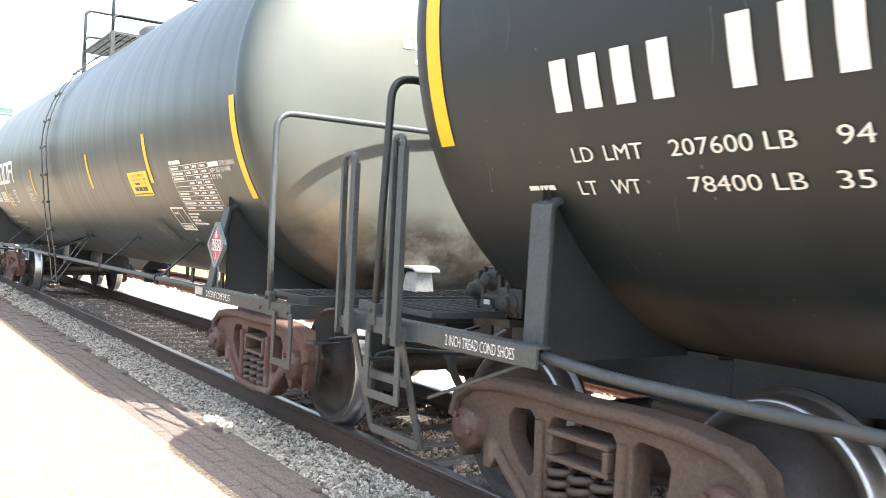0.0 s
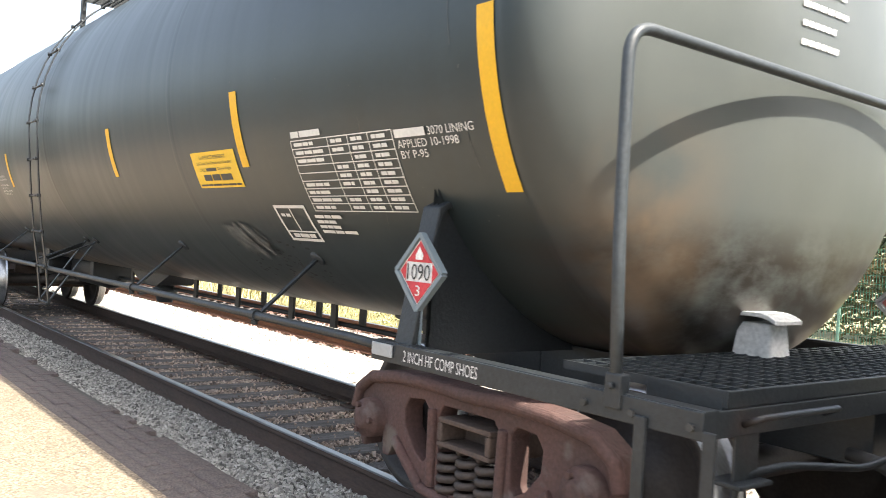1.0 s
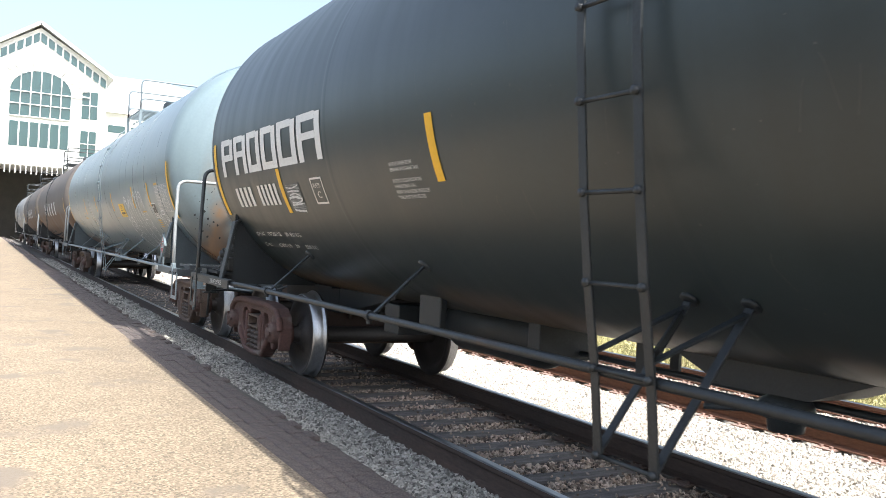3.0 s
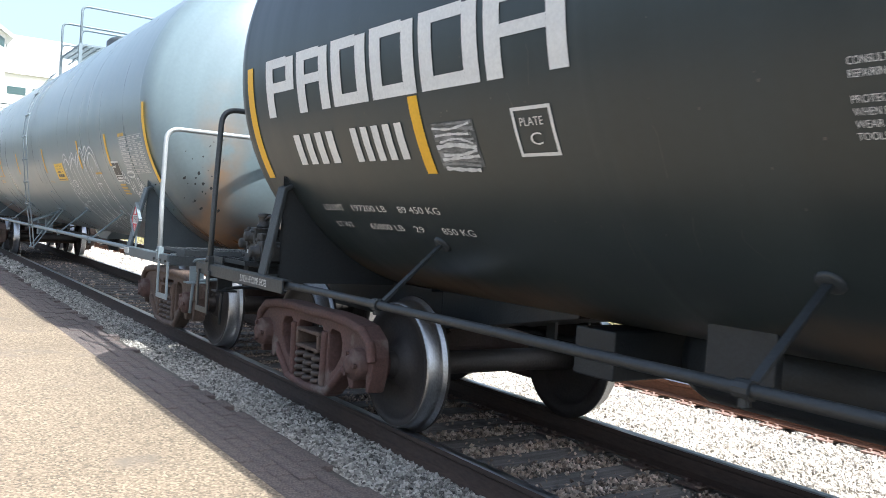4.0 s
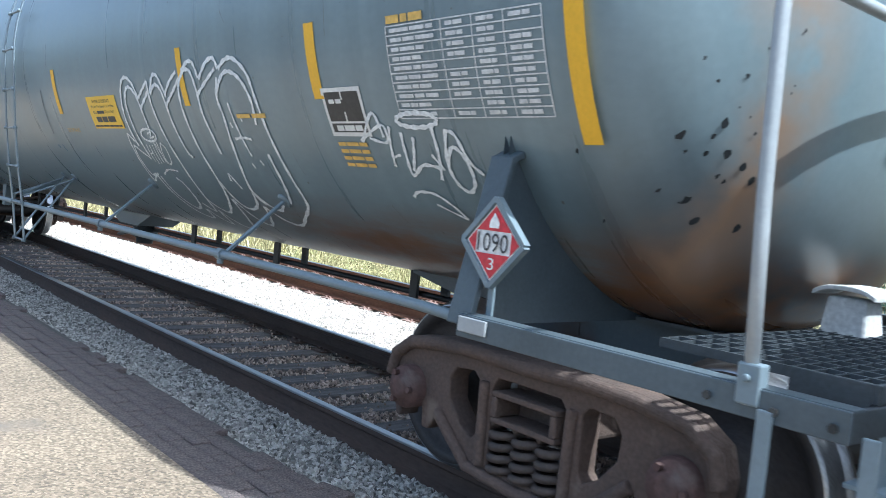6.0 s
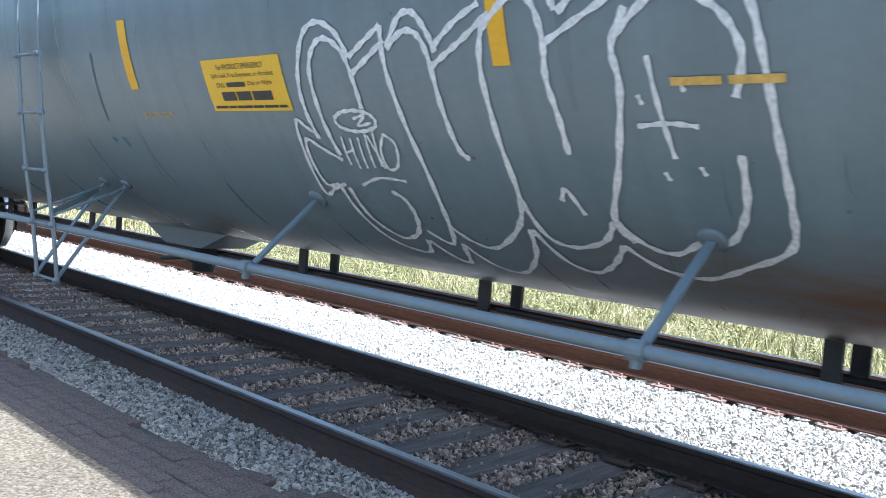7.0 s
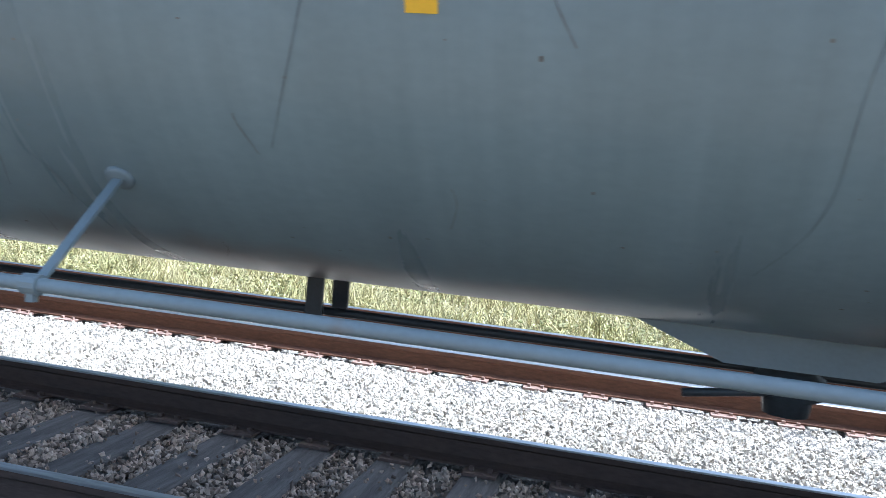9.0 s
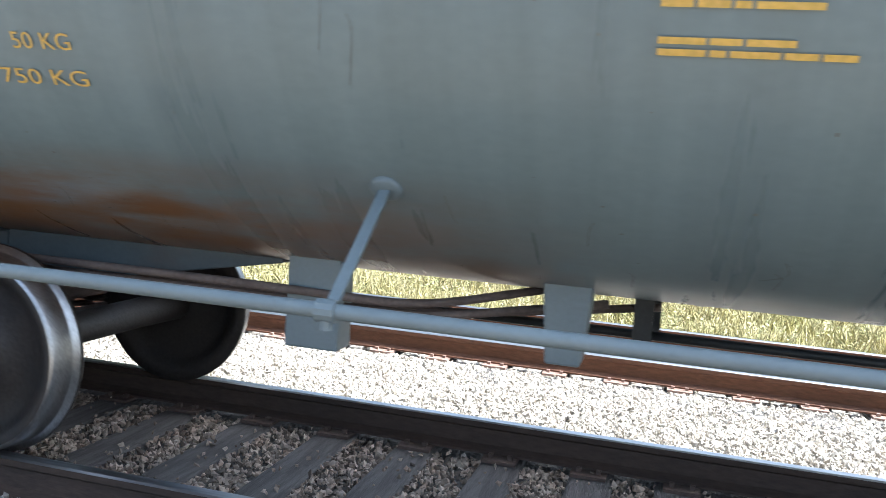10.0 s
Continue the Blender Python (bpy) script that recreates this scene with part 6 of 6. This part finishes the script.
# ---- the dull black car that leads ----
def lead_car():
    cx, half, depth = 3.96, 7.40, 0.36
    car, tank = tank_car("dull black tank car with white weight stencil and rusty belly", cx, half, (6.70, 6.70), M["black_tank_dark"], M["dark_grey_steel"], M["cast_rust"], M["black_steel"], 0.0, depth=depth, rail_x=(0.44, 0.44), corner=(0.76, 0.76), rail_z=2.31, words=("2 INCH TREAD COND SHOES", 0.17), sill_y=1.47, lift=0.035, stirrups=((-0.6, -0.3), (-0.6, -0.3)), flange_foot=1.36)
    CARS.append((car, cx))
    X = lambda x: x + 0.085 - cx
    tape_strips(tank, X, [(-3.465, -3.36, -25.3, 14)])
    for x, w, top in [(a, 0.09, -14.5) for a in (-2.64, -2.48, -2.32, -2.15)] + [(a, 0.085, -13.4) for a in (-1.83, -1.65, -1.48, -1.31, -1.14, -0.97)]:
        film(tank, "number_bar", patch(bmesh.new(), X(x), X(x) + w, -22.1, top, 0.005), M["white"], "plain white bar of the car number")
    bm = bmesh.new()
    for text, x0, x1, a0 in (("LD", -2.61, -2.50, -29.9), ("LMT", -2.44, -2.25, -29.9), ("207600 LB", -2.13, -1.65, -29.9), ("94 150 KG", -1.52, -1.05, -29.9),
                             ("LT", -2.63, -2.53, -35.2), ("WT", -2.45, -2.31, -35.2), ("78400 LB", -2.09, -1.65, -35.2), ("35 550 KG", -1.55, -1.05, -35.2)):
        short = text[:2] if text.endswith("KG") else text
        film(tank, "weight_stencil", letters(bmesh.new(), short, X(x0), X(x0) + 0.11 if short != text else X(x1), a0, a0 + 2.3), M["white"], "white stencil " + short)
    bars(bm, X(-2.93), X(-2.77), -34.2, -33.4, [2, 3])
    film(tank, "faint_line", bm, M["white"], "short line of small print, as bars")
    for x, z, gap in ((-4.24, 1.92, 0.12), (-3.73, 1.98, 0.085)):
        bm = bmesh.new()
        for dx in (0, gap):
            beam(bm, (X(x + dx), -1.53, 0.97), (X(x + dx), -1.53, z - 0.05), 0.05 if dx else 0.025, 0.03, (0, 1, 0))
        tube(bm, rounded([(X(x), -1.53, z - 0.1), (X(x), -1.53, z), (X(x + gap), -1.53, z), (X(x + gap), -1.53, z - 0.1)], 0.06, 4), 0.016, 8)
        part("hand_hold", bm, M["dark_grey_steel"], car, "tall dark steel hand hold")
        part("hold_bracket", box(bmesh.new(), X(x) - 0.02, X(x) + gap + 0.02, -1.53, -1.46, 1.0, 1.06), M["dark_grey_steel"], car)
        part("step_stile", beam(bmesh.new(), (X(x + gap), -1.50, 1.0), (X(x + gap), -1.36, 0.46), 0.055, 0.014, (0, 1, 0)), M["dark_grey_steel"], car, "flat bar stile of the corner steps", bevel=0.003)
    for y, z in ((-1.36, 0.47), (-1.44, 0.78)):
        part("step_bar", beam(bmesh.new(), (X(-4.12), y, z), (X(-3.645), y, z), 0.03, 0.045), M["dark_grey_steel"], car, "corner step bar", bevel=0.004)
    part("step_brace", beam(bmesh.new(), (X(-3.5), -1.42, 0.74), (X(-2.9), -1.36, 0.98), 0.014, 0.014), M["dark_grey_steel"], car)
    wear(tank, half, 53, M["chip_pale"], 420)
    brake_gear(car, X(-3.72), -0.80, M["grimy"])
    return car


def far_cars():
    for i, (cx, half, mat, steel, label) in enumerate((
            (-47.2, 7.4, "brown_tank", "black_steel", "brown-stained dark tank car far down the train"),
            (-64.2, 7.3, "brown_tank", "black_steel", "rust-streaked dark tank car far down the train"),
            (-81.2, 7.4, "pale_tank", "dark_grey_steel", "pale grey tank car at the end of the view"))):
        car, tank = tank_car(label, cx, half, (6.9, 6.9), M[mat], M[steel], M["cast_rust"], M["pipe_metal"], fine=False)
        CARS.append((car, cx))
        tape_strips(tank, lambda x: x - cx, [(cx + half - 0.2, cx + half - 0.1, -34, -4), (cx - half + 0.1, cx - half + 0.2, -34, -4)])
        bm = bmesh.new()
        for k in range(5):
            patch(bm, 3.0 - k * 1.3, 3.35 - k * 1.3, -24, -6)
        film(tank, "shell_marks", bm, M["thin_white"], "worn pale marks on the shell")


black_car()
grey_car()
lead_car()
far_cars()


# ---- planting and fence beyond the tracks ----
def leaves(points, size, seed, flat=0.5):
    """Small leaf blades, each folded along its middle, scattered at the given points."""
    g = np.random.default_rng(seed)
    n = len(points)
    d = g.normal(size=(n, 3))
    d[:, 2] *= flat
    d /= np.linalg.norm(d, axis=1, keepdims=True)
    u = np.cross(d, g.normal(size=(n, 3)))
    u /= np.linalg.norm(u, axis=1, keepdims=True)
    s = size * g.uniform(0.6, 1.3, (n, 1))
    w = np.cross(d, u)
    v = np.stack([points - d * s * 0.5, points + u * s * 0.22 + w * s * 0.08, points + d * s * 0.5, points - u * s * 0.22 + w * s * 0.08], 1).reshape(-1, 3)
    f = np.arange(4 * n).reshape(-1, 4)
    tri = np.concatenate([f[:, [0, 1, 2]], f[:, [0, 2, 3]]])
    return v, tri


def leaf_mesh(name, points, size, seed, mat):
    v, f = leaves(points, size, seed)
    me = bpy.data.meshes.new(name)
    me.from_pydata(v.tolist(), [], f.tolist())
    me.materials.append(mat)
    return me


def tree(x, y, h, spread, seed, count):
    r = random.Random(seed)
    g = np.random.default_rng(seed)
    base = tagged(empty("tree", pose(x, y, -0.14)), "broad-leaved tree with dark glossy leaves behind the fence", "tree", "trees behind the fence")
    bm = bmesh.new()
    clumps = []
    trunk = [Vector((0, 0, 0)), Vector((0.1, 0.05, h * 0.2)), Vector((-0.05, 0.1, h * 0.5)), Vector((0.05, 0, h * 0.9))]
    for i, (a, b) in enumerate(zip(trunk, trunk[1:])):
        tube(bm, [a, b], 0.26 - i * 0.07, 9)
    for k in range(46):
        t = r.uniform(0.16, 0.95)
        o = Vector((0, 0, h * t))
        ang = r.uniform(0, 2 * math.pi)
        reach = spread * (1.05 - abs(t - 0.42) * 1.15) * r.uniform(0.6, 1.0)
        tip = o + Vector((math.cos(ang) * reach, math.sin(ang) * reach, h * r.uniform(0.02, 0.14)))
        mid = o.lerp(tip, 0.5) + Vector((0, 0, 0.2))
        tube(bm, [o, mid, tip], 0.045, 6)
        for q in (0.45, 0.7, 0.9, 1.0):
            clumps.append((o.lerp(tip, q) + Vector((r.uniform(-0.3, 0.3), r.uniform(-0.3, 0.3), r.uniform(-0.1, 0.3))), r.uniform(0.5, 0.95)))
    part("trunk", bm, M["bark"], base, "grey-brown trunk with limbs")
    per = count // len(clumps)
    pts = []
    for c, s in clumps:
        p = g.normal(size=(per, 3))
        p /= np.linalg.norm(p, axis=1, keepdims=True)
        pts.append(np.array(c) + p * s * g.uniform(0.35, 1.0, (per, 1)) * np.array([1.1, 1.1, 0.75]))
    ob = new("crown", leaf_mesh("crown", np.concatenate(pts), 0.15, seed, M["leaf"]))
    ob.parent = base
    ob["label"] = "uneven crown of dark green leaves"
    return base


tree(-13.4, 17.5, 9.6, 3.9, 11, 150000)
tree(-8.6, 19.0, 4.6, 2.4, 12, 26000)
tree(-20.0, 18.0, 8.6, 3.6, 13, 60000)


def hedge():
    g = np.random.default_rng(21)
    n = 60000
    x = g.uniform(-34, 6, n)
    y = 13.0 + g.uniform(-0.5, 0.9, n)
    top = 2.08 + 0.22 * np.sin(x * 1.7) + 0.12 * np.sin(x * 4.3)
    z = 0.1 + (top - 0.1) * np.sqrt(g.uniform(0, 1, n)) + g.normal(0, 0.05, n)
    ob = new("hedge", leaf_mesh("hedge", np.stack([x, y, z], 1), 0.16, 22, M["hedge"]))
    tagged(ob, "clipped hedge with rust-tipped leaves behind the fence", "hedge", "", "stuff")


hedge()


def grass():
    g = np.random.default_rng(31)
    n = 70000
    x = np.concatenate([g.uniform(-16, 8, 50000), g.uniform(-60, -16, 20000)])
    y = 4.95 + 6.2 * g.uniform(0, 1, n) ** 1.5
    h = g.uniform(0.06, 0.27, n) * (1 + 0.5 * np.sin(x * 2.1) * np.sin(y * 2.7))
    h[50000:] *= 1.4
    a = g.uniform(0, 2 * math.pi, n)
    w = 0.012 + 0.012 * (np.arange(n) >= 50000)
    lean = g.normal(0, 0.13, (n, 2))
    root = np.stack([x, y, np.full(n, -0.14)], 1)
    s = np.stack([np.cos(a) * w, np.sin(a) * w, 0 * a], 1)
    tip = root + np.stack([lean[:, 0], lean[:, 1], h], 1)
    v = np.stack([root - s, root + s, tip], 1).reshape(-1, 3)
    me = bpy.data.meshes.new("grass")
    me.from_pydata(v.tolist(), [], np.arange(3 * n).reshape(-1, 3).tolist())
    me.materials.append(M["grass"])
    tagged(new("grass", me), "rough dry yellow-green grass beside the far track", "grass", "", "stuff")


grass()


def weeds():
    g = np.random.default_rng(41)
    c = np.stack([g.uniform(-18, 8, 900), 4.95 + 6.0 * g.uniform(0, 1, 900) ** 1.4], 1)
    r = g.uniform(0.06, 0.24, 900)
    k = g.integers(0, 900, 42000)
    off = g.normal(size=(42000, 3)) * r[k][:, None] * 0.6
    pts = np.stack([c[k, 0] + off[:, 0], c[k, 1] + off[:, 1], -0.10 + np.abs(off[:, 2]) * 1.1], 1)
    tagged(new("weeds", leaf_mesh("weeds", pts, 0.055, 42, M["weed"])), "low bushy weeds among the dry grass", "weeds", "", "stuff")


weeds()


def fence():
    y, w, z0, z1 = 11.8, 2.45, -0.14, 2.0
    x = -10.25
    first = None
    for k in range(-14, 7):
        at = pose(x + k * w, y, 0)
        if first:
            copy_thing(first, at)
            continue
        base = tagged(empty("fence_panel", at), "green welded wire fence panel with a slim post", "fence", "fence panels along the far side")
        part("post", tube(bmesh.new(), [(0, 0, z0), (0, 0, z1 + 0.06)], 0.032, 10), M["fence_post"], base, "pale green round post")
        bm = bmesh.new()
        for i in range(1, 46):
            u = i * w / 46
            beam(bm, (u, 0, z0 + 0.05), (u, 0, z1), 0.006, 0.006, (0, 1, 0))
        for i in range(14):
            z = z0 + 0.1 + i * (z1 - z0 - 0.14) / 13
            beam(bm, (0, -0.008, z), (w, -0.008, z), 0.008, 0.008)
        part("wire_mesh", bm, M["fence"], base, "green welded wire mesh")
        first = base


fence()


# ---- the white building where the line runs out of sight ----
def building():
    base = tagged(empty("building", pose(-108, 0, 0)), "large white building with a gabled front and arched green glass", "building")
    ya, yb, eave, ridge, mid = -6.4, 8.2, 19.6, 24.2, 0.9
    # front wall with a passage for the line, built of piers and spandrels
    bm = bmesh.new()
    box(bm, -14, 0, ya, -5.0, 0, 8.6)
    box(bm, -14, 0, 5.8, yb, 0, 8.6)
    box(bm, -14, 0, ya, yb, 8.6, eave)
    part("wall", bm, M["stucco"], base, "white facade over a dark passage")
    bm = bmesh.new()
    v = [bm.verts.new((x, y, z)) for x in (0.02, -14) for y, z in ((ya - 0.4, eave), (yb + 0.4, eave), (mid, ridge))]
    for f in ((0, 1, 2), (3, 5, 4), (0, 2, 5, 3), (1, 4, 5, 2), (0, 3, 4, 1)):
        bm.faces.new([v[i] for i in f])
    part("gable", bm, M["stucco"], base, "white gable")
    bm = bmesh.new()
    for a, b in (((ya - 0.8, eave - 0.2), (mid, ridge + 0.5)), ((mid, ridge + 0.5), (yb + 0.8, eave - 0.2))):
        beam(bm, (-6.8, *a), (-6.8, *b), 15, 0.35, (0, 0, 1))
    part("roof", bm, M["roof_metal"], base, "pale metal roof edge")
    n = 9
    for s in (-1, 1):
        for i in range(n):
            t0, t1 = i / n + 0.01, (i + 1) / n - 0.015
            edge = yb if s == 1 else ya
            y0, y1 = mid + (edge - mid) * t0, mid + (edge - mid) * t1
            z0, z1 = ridge + (eave - ridge) * t0, ridge + (eave - ridge) * t1
            bm = bmesh.new()
            bm.faces.new([bm.verts.new((0.10, y, z)) for y, z in ((y0, z0 - 1.5), (y1, z1 - 1.5), (y1, z1 - 0.5), (y0, z0 - 0.5))])
            part("clerestory_pane", bm, M["glass"], base, "green glass pane under the gable edge")
    # arched window
    wa, wb, zs, zt = -1.9, 4.4, 14.0, 18.1
    rr, cy = (wb - wa) / 2, (wa + wb) / 2
    bm = bmesh.new()
    bm.faces.new([bm.verts.new((0.06, y, z)) for y, z in [(wa, zs), (wb, zs)] + [(cy + rr * math.cos(a), zt - 1.2 + rr * 0.75 * math.sin(a)) for a in (math.pi * i / 20 for i in range(21))]])
    arch = part("arched_window", bm, M["glass"], base, "arched window of green glass")
    bm = bmesh.new()
    for i in range(1, 6):
        y = wa + (wb - wa) * i / 6
        beam(bm, (0.12, y, zs), (0.12, y, zt - 1.2 + rr * 0.75 * math.sqrt(max(0, 1 - ((y - cy) / rr) ** 2))), 0.16, 0.1, (0, 1, 0))
    for z in (zs, 15.4, 16.8):
        beam(bm, (0.12, wa, z), (0.12, wb, z), 0.16, 0.1)
    for i in range(17):
        a = math.pi * i / 16
        y0, z0 = cy + rr * math.cos(a), zt - 1.2 + rr * 0.75 * math.sin(a)
        beam(bm, (0.2, y0, z0), (0.2, cy + (rr + 2.0) * math.cos(a), zt - 1.2 + (rr * 0.75 + 1.4) * math.sin(a)), 0.14, 0.1, (1, 0, 0))
    part("glazing_grid", bm, M["stucco"], arch, "white glazing bars and fanned trellis")
    for z0, z1, cells in ((10.6, 13.4, 6),):
        for i in range(cells):
            y0 = wa + (wb - wa) * i / cells + 0.08
            part("window_pane", box(bmesh.new(), 0.0, 0.05, y0, wa + (wb - wa) * (i + 1) / cells - 0.08, z0, z1), M["glass"], base, "green glass pane")
    for y0, y1 in ((5.6, 7.3), (-5.6, -3.4)):
        for z0, z1 in ((10.0, 13.0), (14.4, 17.6)):
            w = part("window_pane", box(bmesh.new(), 0.0, 0.05, y0, y1, z0, z1), M["glass"], base, "green glass pane")
            bm = bmesh.new()
            beam(bm, (0.08, (y0 + y1) / 2, z0), (0.08, (y0 + y1) / 2, z1), 0.12, 0.08, (0, 1, 0))
            beam(bm, (0.08, y0, (z0 + z1) / 2), (0.08, y1, (z0 + z1) / 2), 0.12, 0.08)
            part("glazing_grid", bm, M["stucco"], w)
    bm = bmesh.new()
    for i in range(28):
        y = ya + (yb - ya) * i / 27
        beam(bm, (0.5, y, 7.5), (0.5, y, 8.5), 0.10, 0.10)
    beam(bm, (0.5, ya, 8.5), (0.5, yb, 8.5), 0.14, 0.12)
    part("balustrade", bm, M["stucco"], base, "white balcony balustrade")
    # Solid box behind the passage; its dark colour stands for the shade inside.
    part("passage_back", box(bmesh.new(), -60, -14, -14, 12, -0.1, 8.7), M["dark_inside"], base, "dark box standing for the shade in the passage")
    wing = tagged(empty("building", pose(-112, 0, 0)), "lower white wing with bands of windows and a pale roof", "building")
    part("wall", box(bmesh.new(), -16, 0, 8.6, 34, 0, 16.0), M["stucco"], wing)
    bm = bmesh.new()
    v = [bm.verts.new(p) for p in ((0.6, 7.8, 16.0), (0.6, 34.6, 16.0), (-16, 34.6, 16), (-16, 7.8, 16), (-3, 8.8, 21.0), (-3, 16.2, 21.0), (-10, 16.2, 21.0), (-10, 8.8, 21.0))]
    for f in ((0, 1, 5, 4), (1, 2, 6, 5), (2, 3, 7, 6), (3, 0, 4, 7), (4, 5, 6, 7), (0, 3, 2, 1)):
        bm.faces.new([v[i] for i in f])
    part("roof", bm, M["roof_metal"], wing)
    for z0, z1 in ((13.6, 14.5), (10.2, 11.4), (6.6, 7.8)):
        for i in range(9):
            y0 = 9.0 + i * 2.7
            part("window_pane", box(bmesh.new(), 0.0, 0.05, y0, y0 + 2.0, z0, z1), M["glass"], wing, "green glass pane")


building()

hut = tagged(empty("building", pose(-8.0, 34, 0)), "low white building beyond the trees", "building")
part("wall", box(bmesh.new(), -9, 14, 0, 8, -0.14, 4.6), M["stucco"], hut)
part("roof", box(bmesh.new(), -9.4, 14.4, -0.4, 8.4, 4.6, 4.9), M["roof_metal"], hut)
part("window_pane", box(bmesh.new(), -6.5, -4.5, -0.05, 0.0, 1.2, 2.8), M["glass"], hut)

brick_edge()


# ---- what moves ----
def rolled(t):
    return float(np.interp(t, [r[0] for r in TRACKING], [r[6] for r in TRACKING]))


def motions():
    for car, cx in CARS:
        walk(car, [(r[0], pose(cx + r[6], 0, LIFT)) for r in TRACKING])
    steps = [i * 0.15 for i in range(67)] + [10.0]
    for axle, x, _ in SPIN:
        walk(axle, [(t, pose(x, 0, 0.603 - LIFT, 0, math.degrees(rolled(t) / 0.42), 0)) for t in steps])


motions()
